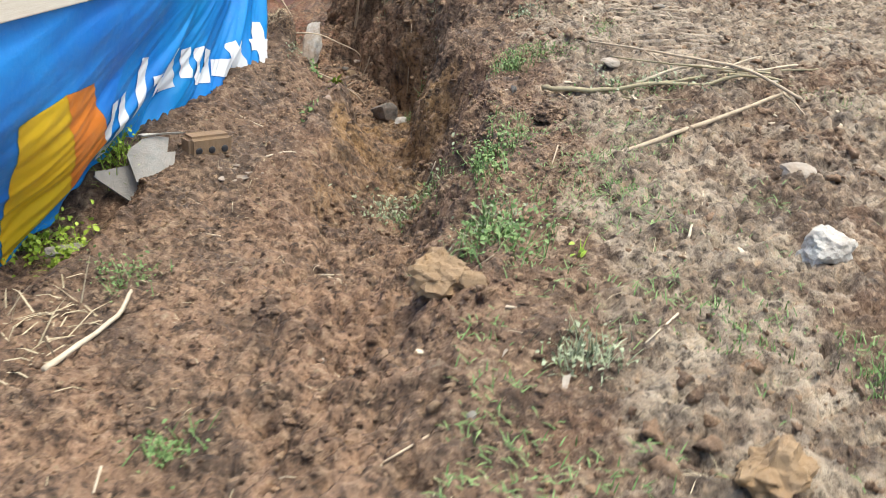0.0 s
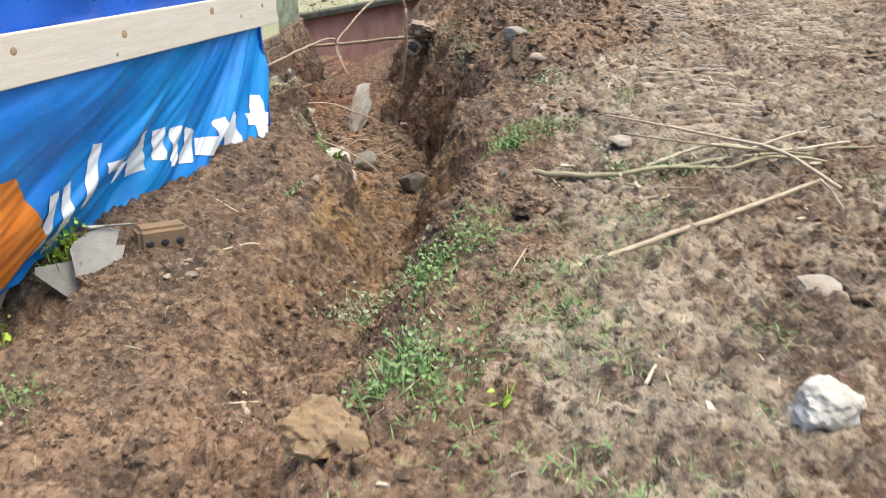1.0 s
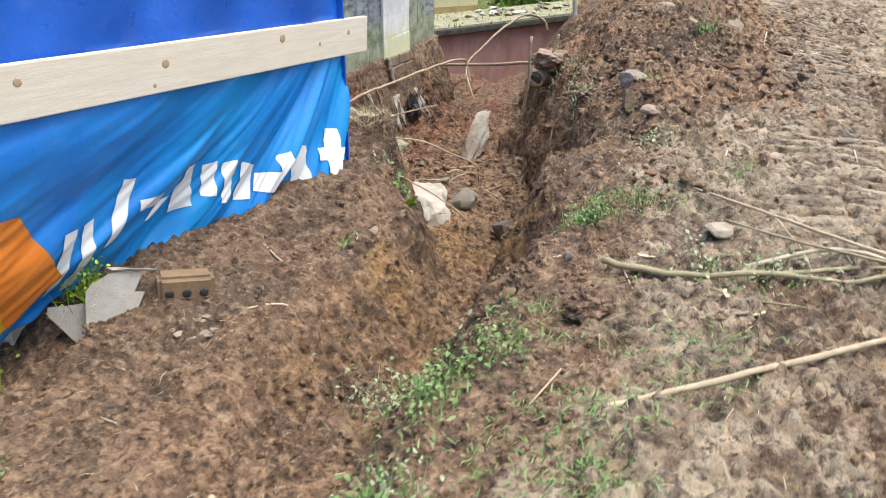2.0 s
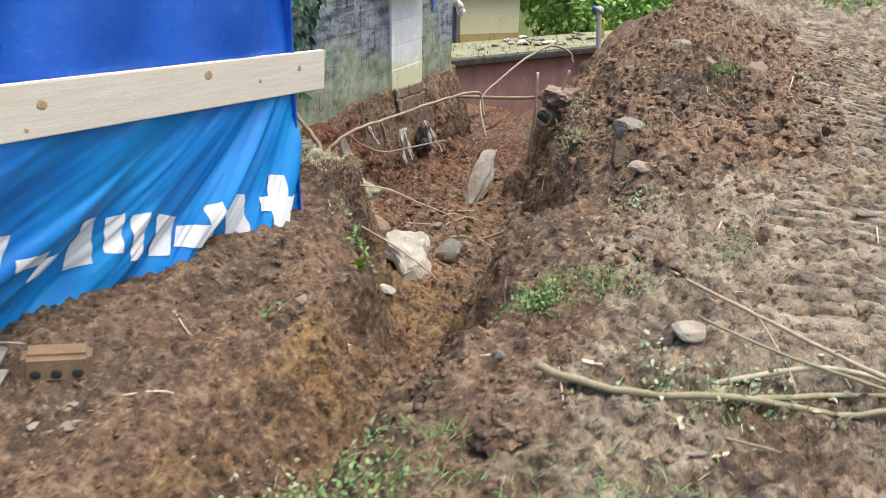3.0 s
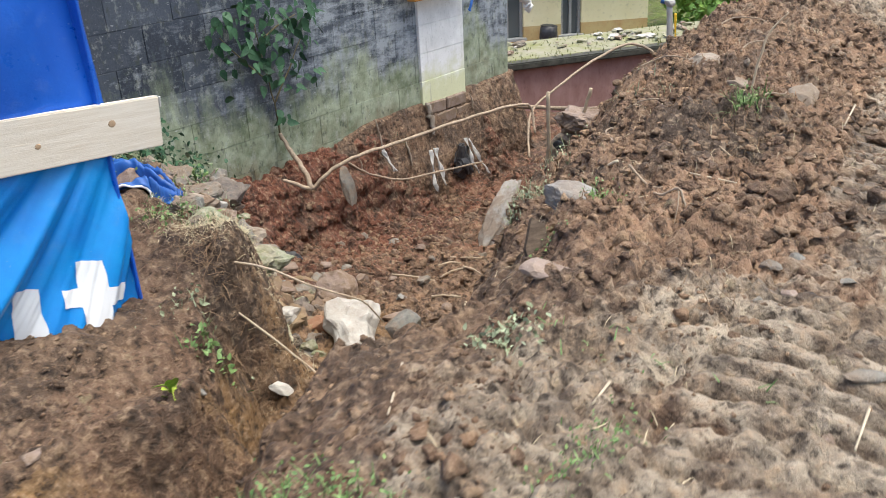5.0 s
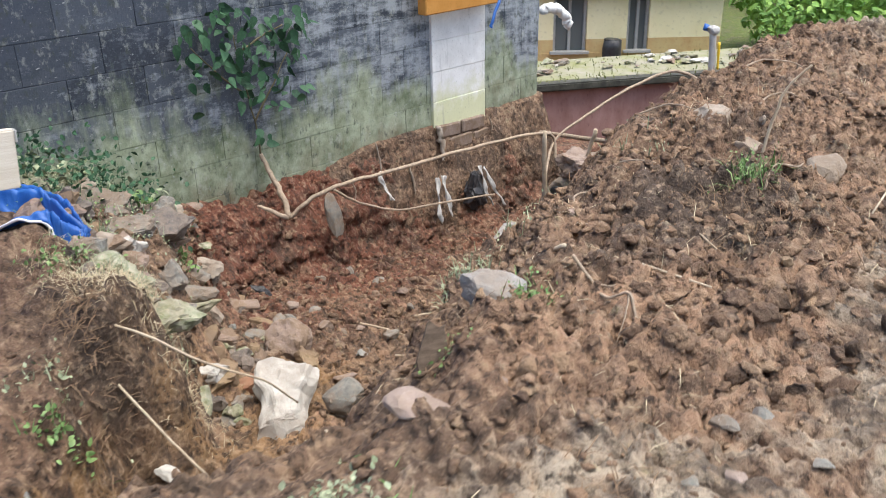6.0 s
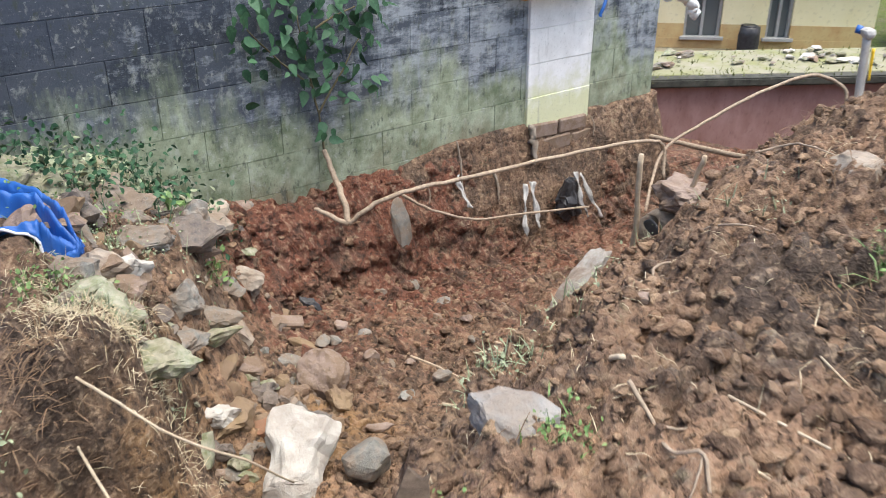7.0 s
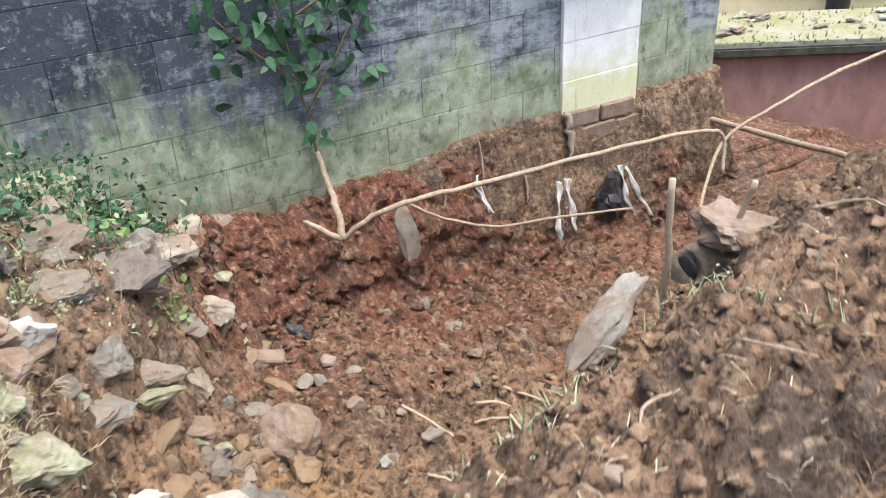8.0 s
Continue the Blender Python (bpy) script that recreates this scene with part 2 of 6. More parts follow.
def blockwork_material():
    """Old concrete blocks: black mould above, green algae below, pale worn patches."""
    m, n, l, b = node_material("stained_blockwork", 0.85)
    p = coords(n, l, "World")
    sep = n.new("ShaderNodeSeparateXYZ")
    l.new(p, sep.inputs[0])
    rnd = n.new("ShaderNodeObjectInfo").outputs["Random"]
    big, mid, fine, runs = noise_tex(n, l, p, 1.6, 5), noise_tex(n, l, p, 8, 7, 0.65), noise_tex(n, l, p, 60, 6, 0.7), noise_tex(n, l, p, 3.0, 6, 0.65, (1, 4.5, 0.7))
    c = blend(n, l, span(n, l, rnd, 0, 1), (0.032, 0.04, 0.055), (0.085, 0.1, 0.125))
    smear = noise_tex(n, l, p, 5.0, 8, 0.72, (1, 1, 3.2))
    pale = maths(n, l, "ADD", maths(n, l, "MULTIPLY", smear, 0.75), maths(n, l, "MULTIPLY", runs, 0.35))
    pale = maths(n, l, "ADD", pale, span(n, l, sep.outputs[1], 5.6, 8.2, -0.055, 0.125))
    c = blend(n, l, span(n, l, pale, 0.58, 0.72, 0, 0.7), c, (0.4, 0.435, 0.47))
    c = blend(n, l, span(n, l, pale, 0.54, 0.47, 0, 0.8), c, (0.07, 0.08, 0.10))
    edge = maths(n, l, "ADD", sep.outputs[2], span(n, l, big, 0.2, 0.8, -0.45, 0.45))
    edge = maths(n, l, "ADD", edge, span(n, l, runs, 0.2, 0.8, -0.16, 0.16))
    c = blend(n, l, span(n, l, maths(n, l, "SUBTRACT", edge, span(n, l, sep.outputs[1], 6.8, 8.2, 0, 0.45)), 0.15, 0.5, 0, 0.75), c, (0.06, 0.072, 0.098))
    # algae climb higher away from the dry corner
    low = span(n, l, maths(n, l, "ADD", edge, span(n, l, sep.outputs[1], 6.0, 8.2, -0.06, 0.06)), -0.08, -0.34)
    c = blend(n, l, maths(n, l, "MULTIPLY", low, 0.9), c, blend(n, l, span(n, l, mid, 0.35, 0.65), (0.15, 0.185, 0.105), (0.39, 0.435, 0.31)))
    c = blend(n, l, span(n, l, edge, -0.55, -0.95, 0, 0.7), c, (0.20, 0.13, 0.085))
    worn, pits = noise_tex(n, l, p, 13, 7, 0.7, (1, 1.4, 1.0)), noise_tex(n, l, p, 17, 6, 0.65, (1, 1.2, 0.7))
    c = blend(n, l, span(n, l, worn, 0.55, 0.68, 0, 0.5), c, (0.42, 0.44, 0.4))
    c = blend(n, l, span(n, l, pits, 0.44, 0.34, 0, 0.7), c, (0.055, 0.065, 0.055))
    flecks = noise_tex(n, l, p, 22, 4, 0.6, (1, 1, 3.0))
    c = blend(n, l, span(n, l, flecks, 0.65, 0.72, 0, 0.55), c, (0.5, 0.52, 0.53))
    c = blend(n, l, span(n, l, fine, 0.62, 0.7, 0, 0.4), c, (0.5, 0.51, 0.5))
    c = blend(n, l, span(n, l, fine, 0.42, 0.3, 0, 0.5), c, (0.03, 0.032, 0.035))
    l.new(c, b.inputs["Base Color"])
    bump(n, l, b, maths(n, l, "ADD", mid, fine), 0.6, 0.008)
    return m


def column_material():
    m, n, l, b = node_material("pale_painted_block", 0.8)
    p = coords(n, l, "World")
    sep = n.new("ShaderNodeSeparateXYZ")
    l.new(p, sep.inputs[0])
    mid, fine, runs = noise_tex(n, l, p, 9, 7, 0.65), noise_tex(n, l, p, 70, 6, 0.7), noise_tex(n, l, p, 3, 5, 0.6, (1, 5, 0.6))
    c = blend(n, l, span(n, l, mid, 0.35, 0.7), (0.7, 0.7, 0.69), (0.86, 0.86, 0.85))
    c = blend(n, l, span(n, l, maths(n, l, "ADD", sep.outputs[2], span(n, l, mid, 0.3, 0.7, -0.1, 0.1)), -0.3, -0.5, 0, 0.8), c, (0.62, 0.64, 0.36))
    c = blend(n, l, span(n, l, runs, 0.58, 0.72, 0, 0.6), c, (0.2, 0.21, 0.19))
    c = blend(n, l, span(n, l, fine, 0.42, 0.3, 0, 0.4), c, (0.12, 0.12, 0.11))
    l.new(c, b.inputs["Base Color"])
    bump(n, l, b, maths(n, l, "ADD", mid, fine), 0.5, 0.006)
    return m


def sheeting_material(name, a, bcol, rough=0.38):
    m, n, l, b = node_material(name, rough, spec=0.5)
    p = coords(n, l, "World")
    big, mid, fine = noise_tex(n, l, p, 3, 4), noise_tex(n, l, p, 14, 6, 0.65), noise_tex(n, l, p, 120, 5)
    c = blend(n, l, span(n, l, big, 0.35, 0.65), a, bcol)
    c = blend(n, l, span(n, l, mid, 0.57, 0.75, 0, 0.07), c, (0.45, 0.5, 0.55))
    c = blend(n, l, span(n, l, fine, 0.68, 0.74, 0, 0.5), c, (0.5, 0.52, 0.55))
    l.new(c, b.inputs["Base Color"])
    l.new(span(n, l, mid, 0.3, 0.7, rough - 0.08, rough + 0.2), b.inputs["Roughness"])
    bump(n, l, b, maths(n, l, "ADD", mid, maths(n, l, "MULTIPLY", fine, 0.2)), 0.35, 0.012)
    return m


def plank_material():
    m, n, l, b = node_material("sawn_pine", 0.7)
    p = coords(n, l, "Object")
    grain = noise_tex(n, l, p, 9, 8, 0.65, (3, 0.5, 9))
    line = noise_tex(n, l, p, 40, 4, 0.6, (1, 0.25, 8))
    c = blend(n, l, span(n, l, grain, 0.3, 0.7), (0.60, 0.525, 0.43), (0.72, 0.66, 0.575))
    c = blend(n, l, span(n, l, line, 0.55, 0.75, 0, 0.4), c, (0.45, 0.33, 0.21))
    c = blend(n, l, span(n, l, noise_tex(n, l, p, 3, 4), 0.5, 0.75, 0, 0.5), c, (0.62, 0.58, 0.52))
    l.new(c, b.inputs["Base Color"])
    bump(n, l, b, line, 0.3, 0.003)
    return m


SOIL, CLOD = soil_material("clay_soil", True), soil_material("soil_crumbs", False)
STONES = {
    "white": stone_material("white_stone", (0.5, 0.49, 0.45), (0.67, 0.66, 0.62), (0.33, 0.28, 0.22), 0.5),
    "grey": stone_material("grey_stone", (0.16, 0.16, 0.145), (0.31, 0.305, 0.28), (0.46, 0.45, 0.41), 0.75),
    "pink": stone_material("pinkish_stone", (0.25, 0.19, 0.16), (0.37, 0.295, 0.255), (0.45, 0.4, 0.36), 0.9),
    "mossy": stone_material("mossy_stone", (0.17, 0.19, 0.1), (0.42, 0.42, 0.33), (0.2, 0.25, 0.07), 0.4),
    "yellow": stone_material("ochre_stone", (0.22, 0.155, 0.09), (0.3, 0.22, 0.135), (0.2, 0.13, 0.08), 0.9),
    "dusty": stone_material("dusty_rock", (0.28, 0.245, 0.2), (0.48, 0.43, 0.37), (0.22, 0.17, 0.12), 0.7),
    "concrete": stone_material("broken_concrete", (0.34, 0.33, 0.31), (0.5, 0.49, 0.465), (0.26, 0.22, 0.18), 0.75),
    "clay": stone_material("ochre_clay", (0.26, 0.165, 0.085), (0.37, 0.26, 0.15), (0.22, 0.14, 0.07), 0.5),
    "slate": stone_material("slaty_stone", (0.25, 0.25, 0.245), (0.4, 0.4, 0.385), (0.2, 0.17, 0.14), 0.6),
    "dark": stone_material("dark_stone", (0.10, 0.09, 0.085), (0.2, 0.18, 0.165), (0.35, 0.33, 0.3), 0.4),
}
BLOCK, PALE = blockwork_material(), column_material()
BANNER = sheeting_material("blue_banner_vinyl", (0.005, 0.19, 0.6), (0.007, 0.29, 0.7))
ROYAL = sheeting_material("royal_blue_sheeting", (0.006, 0.085, 0.46), (0.01, 0.115, 0.56), 0.3)
NAVY = sheeting_material("dark_blue_print", (0.012, 0.2, 0.68), (0.02, 0.28, 0.78))
YELLOW = sheeting_material("yellow_print", (0.80, 0.47, 0.02), (0.85, 0.55, 0.03))
ORANGE = sheeting_material("orange_print", (0.75, 0.20, 0.025), (0.8, 0.26, 0.04))
WHITE = sheeting_material("white_print", (0.72, 0.74, 0.76), (0.8, 0.8, 0.8))
PINE = plank_material()
KNOT = plain_material("pine_knot", (0.36, 0.24, 0.15), (0.47, 0.34, 0.22), 60)
BARK = plain_material("pale_bark", (0.34, 0.265, 0.185), (0.50, 0.41, 0.30), 30, 0.8)
BARK2 = plain_material("peeled_stick", (0.45, 0.37, 0.27), (0.58, 0.5, 0.38), 30, 0.8)
GREENBARK = plain_material("green_bark", (0.24, 0.21, 0.12), (0.36, 0.31, 0.21), 40, 0.75)
ROOT = plain_material("root_bark", (0.22, 0.165, 0.12), (0.42, 0.335, 0.25), 55, 0.8)
LEAF = leaf_material("vine_leaf", (0.012, 0.042, 0.022), (0.042, 0.105, 0.05), 0.6)
WEED = leaf_material("weed_leaf", (0.07, 0.14, 0.04), (0.18, 0.27, 0.10))
WILT = leaf_material("wilted_leaf", (0.17, 0.2, 0.11), (0.32, 0.36, 0.24), 0.6)
FERN = leaf_material("fern_leaf", (0.16, 0.27, 0.03), (0.34, 0.44, 0.06))
STRAW = leaf_material("dry_straw", (0.27, 0.22, 0.135), (0.5, 0.43, 0.3), 0.8)
FIBRE = leaf_material("root_fibre", (0.10, 0.065, 0.04), (0.2, 0.13, 0.08), 0.9)
BUSH = leaf_material("bush_leaf", (0.12, 0.25, 0.045), (0.27, 0.44, 0.1))
REDWALL = plain_material("red_painted_wall", (0.3, 0.165, 0.145), (0.46, 0.29, 0.265), 6, 0.85, (1, 1, 0.5))
MOSS = plain_material("mossy_slab", (0.3, 0.275, 0.23), (0.2, 0.21, 0.08), 4, 0.95)
# the shade over the slab edge is put into its near-black colour
SLABEDGE = plain_material("shaded_slab_edge", (0.035, 0.036, 0.03), (0.10, 0.097, 0.08), 9, 0.95, strength=0.8)
MOSSGREEN = leaf_material("moss_tuft", (0.06, 0.08, 0.02), (0.13, 0.14, 0.04), 0.8)
ROTTEN = plain_material("rotten_bark", (0.07, 0.05, 0.036), (0.17, 0.125, 0.09), 25, 0.9, (1, 1, 4), strength=0.9)
VINESTEM = plain_material("vine_stem", (0.10, 0.09, 0.05), (0.17, 0.14, 0.08), 40, 0.8)
RENDER = plain_material("yellow_house_wall", (0.74, 0.66, 0.4), (0.8, 0.73, 0.48), 2.5, 0.9)
RUST = plain_material("rusty_stained_wall", (0.48, 0.31, 0.14), (0.57, 0.45, 0.22), 4, 0.9)
FRAME = plain_material("grey_window_frame", (0.30, 0.30, 0.29), (0.4, 0.4, 0.38), 10, 0.6)
PVC = plain_material("white_plastic_pipe", (0.72, 0.72, 0.70), (0.8, 0.8, 0.78), 10, 0.35)
GALV = plain_material("grey_plastic_pipe", (0.38, 0.37, 0.36), (0.5, 0.49, 0.47), 10, 0.5)
CLEARPLAST = plain_material("torn_white_sack", (0.3, 0.29, 0.28), (0.62, 0.61, 0.59), 25, 0.5)
BLACKBAG = plain_material("black_plastic_and_hole_shade", (0.02, 0.02, 0.022), (0.05, 0.05, 0.055), 20, 0.35)
BLUETARP = sheeting_material("faded_blue_tarpaulin", (0.012, 0.085, 0.33), (0.03, 0.14, 0.45), 0.45)
BRICK = stone_material("fired_brick", (0.36, 0.17, 0.10), (0.44, 0.24, 0.15), (0.2, 0.12, 0.08), 0.4)
CLAYBRICK = stone_material("muddy_brick", (0.2, 0.13, 0.075), (0.31, 0.205, 0.115), (0.16, 0.1, 0.06), 0.7)
FIBROCEMENT = stone_material("fibre_cement", (0.24, 0.24, 0.225), (0.34, 0.33, 0.31), (0.2, 0.2, 0.19), 0.3)
GLASS, _n, _l, _b = node_material("dark_window_glass", 0.08, spec=0.6)
_b.inputs["Base Color"].default_value = (0.13, 0.15, 0.15, 1)


# ---- building helpers ----
def mesh_of(name, verts, faces, material, smooth=True):
    mesh = bpy.data.meshes.new(name)
    mesh.from_pydata([tuple(v) for v in verts], [], [tuple(f) for f in faces])
    mesh.polygons.foreach_set("use_smooth", np.full(len(mesh.polygons), smooth))
    mesh.materials.append(material)
    mesh.update()
    return mesh


def fast_mesh(name, verts, faces, material, smooth=True):
    """A mesh from arrays: verts n x 3, faces n x 3 or n x 4."""
    mesh = bpy.data.meshes.new(name)
    k = faces.shape[1]
    mesh.vertices.add(len(verts))
    mesh.vertices.foreach_set("co", np.asarray(verts, np.float32).ravel())
    mesh.loops.add(faces.size)
    mesh.loops.foreach_set("vertex_index", faces.ravel().astype(np.int32))
    mesh.polygons.add(len(faces))
    mesh.polygons.foreach_set("loop_start", np.arange(0, faces.size, k, dtype=np.int32))
    mesh.polygons.foreach_set("use_smooth", np.full(len(faces), smooth))
    mesh.materials.append(material)
    mesh.update()
    return mesh


def part(name, mesh, parent, label="", at=None):
    ob = new(name, mesh)
    ob.parent = parent
    if at is not None:
        ob.matrix_basis = at
    return tagged(ob, label) if label else ob


def thing(name, label, category, at=None, mesh=None, group="", kind=""):
    ob = new(name, mesh)
    if at is not None:
        ob.matrix_basis = at
    return tagged(ob, label, category, group, kind)


def box_mesh(name, size, material, bevel=0.004, segments=1):
    bm = bmesh.new()
    bmesh.ops.create_cube(bm, size=1, matrix=Matrix.Diagonal((*size, 1)))
    if bevel:
        bmesh.ops.bevel(bm, geom=bm.edges[:], offset=bevel, segments=segments, affect="EDGES")
    mesh = bpy.data.meshes.new(name)
    bm.to_mesh(mesh)
    bm.free()
    mesh.materials.append(material)
    return mesh


def tube_mesh(name, points, radii, material, sides=7, sub=4, wobble=0.0, seed=1):
    """A round stem along a smooth line, with its own thickness at each point."""
    rs = np.random.RandomState(seed)
    P, R = np.array(points, float), np.array(radii, float)
    if len(P) > 2 and sub > 1:
        t = np.linspace(0, len(P) - 1, (len(P) - 1) * sub + 1)
        out = []
        for s in t:
            i = min(int(s), len(P) - 2)
            u = s - i
            p0, p1, p2, p3 = P[max(i - 1, 0)], P[i], P[i + 1], P[min(i + 2, len(P) - 1)]
            out.append(0.5 * (2 * p1 + (p2 - p0) * u + (2 * p0 - 5 * p1 + 4 * p2 - p3) * u * u + (3 * p1 - p0 - 3 * p2 + p3) * u ** 3))
        R = np.interp(t, np.arange(len(P)), R)
        P = np.array(out)
    P = P + rs.uniform(-1, 1, P.shape) * wobble
    T = np.gradient(P, axis=0)
    T /= np.linalg.norm(T, axis=1)[:, None] + 1e-9
    ref = np.array([0.0, 0.0, 1.0]) if abs(T[0][2]) < 0.9 else np.array([1.0, 0.0, 0.0])
    verts = []
    for p, d, r in zip(P, T, R):
        a = np.cross(d, ref)
        a /= np.linalg.norm(a) + 1e-9
        b = np.cross(d, a)
        ref = np.cross(a, d)
        for k in range(sides):
            w = 2 * math.pi * k / sides
            verts.append(p + r * (1 + 0.12 * rs.uniform(-1, 1)) * (a * math.cos(w) + b * math.sin(w)))
    n = len(P)
    faces = [(i * sides + k, i * sides + (k + 1) % sides, (i + 1) * sides + (k + 1) % sides, (i + 1) * sides + k) for i in range(n - 1) for k in range(sides)]
    faces += [tuple(range(sides))[::-1], tuple(range((n - 1) * sides, n * sides))]
    return mesh_of(name, verts, faces, material)


def ico(sub):
    bm = bmesh.new()
    bmesh.ops.create_icosphere(bm, subdivisions=sub, radius=1)
    bm.verts.ensure_lookup_table()
    v, f = np.array([x.co[:] for x in bm.verts]), np.array([[x.index for x in q.verts] for q in bm.faces])
    bm.free()
    return v, f


ICO = {k: ico(k) for k in (1, 2, 3, 4)}


def stone_mesh(name, size, material, seed, cuts=9, sub=3, rough=0.06, flat=0.72):
    """A broken stone: a ball cut by planes, with a rough skin."""
    rs = np.random.RandomState(seed)
    v, f = ICO[sub]
    v = v.copy()
    for _ in range(cuts):
        d = rs.normal(size=3)
        d /= np.linalg.norm(d)
        over = np.maximum(v @ d - rs.uniform(flat - 0.2, flat + 0.12), 0)
        v = v - over[:, None] * d * 0.93
    ph = rs.uniform(0, 50, 3)
    for k, a in ((2.3, rough), (5.5, rough * 0.5), (11, rough * 0.25)):
        v = v * (1 + a * 2 * np.array([noise.noise(Vector(q * k + ph)) for q in v])[:, None])
    v = v * np.array(size) * 0.5 / max(0.6, flat + 0.1)
    return fast_mesh(name, v, f, material, smooth=False)


def tracks(x, y):
    """The digger's tread marks: their relief, and where they lie."""
    relief, where = 0, 0
    for k, (shift, keep) in enumerate(((0.0, 1.0), (0.245, 1.0), (0.8, 0.75), (1.045, 0.75))):
        c = along(y, (1.5, 1.0), (4.4, 0.8), (5, 0.66), (5.9, 0.62), (6.5, 0.56), (7.6, 0.38), (9, 0.26), (10.5, 0.15)) + shift + 0.03 * fbm(x, y, 0.8, 2, 71)
        d = np.abs(x - c)
        on = (1 - ramp(d, 0.095, 0.125)) * ramp(y, 4.0, 4.7) * (1 - ramp(y, 10.5, 12)) * keep
        on = on * (0.4 + 0.6 * ramp(fbm(x, y, 0.5, 3, 81), -0.16, 0.0))
        phase = (y + 0.25 * (x - c) * (1 if k % 2 else -1) + 0.05 * fbm(x, y, 0.2, 3, 91)) / 0.092 + 0.45 * k
        rib = ramp(np.abs(phase - np.floor(phase) - 0.5), 0.1, 0.24)
        relief = relief + on * (0.066 * rib - 0.046)
        where = np.maximum(where, on * (0.3 + 0.7 * rib))
    return relief, where


def skin(x, y):
    """The ground with its clods, ruts and crumbs."""
    w = 1 - ramp(np.hypot(x, y - 5), 7, 14)
    z = height(x + w * (0.32 * fbm(x, y, 0.45, 3, 401) + 0.1 * fbm(x, y, 0.12, 2, 402)) * ramp(y, 2.2, 3.2) * ramp(x, -2.95, -2.6), y + w * 0.2 * fbm(x, y, 0.4, 2, 403))
    lr, ll = lip_right(y), lip_left(y)
    mud = ramp(x, lr + 0.05, lr + 0.5) * (1 - 0.75 * ramp(y, 5.4, 6.2) * (1 - ramp(x, 0.35, 0.6)))
    pit = 1 - ramp(x, lr - 0.2, lr + 0.1)
    bank = ramp(ll - x, -0.15, 0.1) * (1 - ramp(y, 5.0, 5.4))
    heap = ramp(y, 5.2, 6.0) * (1 - ramp(x, 0.38, 0.66)) * (1 - pit)
    near = 1 - ramp(np.hypot(x, y - 5), 7, 14)
    # ruts of the digger's tracks: bars pressed across, the mud flattened between
    print_z, calm = tracks(x, y)
    near = near * (1 - 0.9 * calm)
    rough = 0.11 - 0.045 * mud - 0.06 * bank
    z = z + near * (0.07 * fbm(x, y, 0.55, 3, 11) + rough * fbm(x, y, 0.2, 5, 21))
    wx, wy = x + 0.05 * fbm(x, y, 0.12, 2, 5), y + 0.05 * fbm(x, y, 0.12, 2, 6)
    z = z + near * (0.02 * heap + 0.014 * mud + 0.026 * pit * (1 - 0.8 * bank) + 0.004) * (lumps(wx, wy, 0.12, 31) - 0.35)
    z = z + near * (0.026 * heap + 0.014 * mud + 0.024 * pit * (1 - 0.7 * bank) + 0.006) * (lumps(wy, wx, 0.06, 41) - 0.35)
    z = z + near * (0.018 * heap + 0.012 * mud + 0.014) * (lumps(wx + 3, wy, 0.033, 51) - 0.35)
    z = z + near * 0.03 * fbm(x, y, 0.06, 3, 61)
    z = z + near * (0.05 * mud + 0.03 * heap + 0.015) * (0.1 - np.abs(fbm(wx, wy, 0.14, 4, 62)))
    z = z + print_z
    # grooves that the bucket drew down the bank
    z = z + 0.012 * bank * fbm(x * 0.25, y * 1.3 + 0.5 * x, 0.12, 3, 101)
    return z


# ---- ground ----
def grid_axis(lo, hi, step, far_lo, far_hi):
    mid = list(np.arange(lo, hi, step))
    down, s, v = [], step, lo
    while v > far_lo:
        s *= 1.22
        v -= s
        down.append(v)
    up, s, v = [], step, mid[-1]
    while v < far_hi:
        s *= 1.22
        v += s
        up.append(v)
    return np.array(down[::-1] + mid + up)


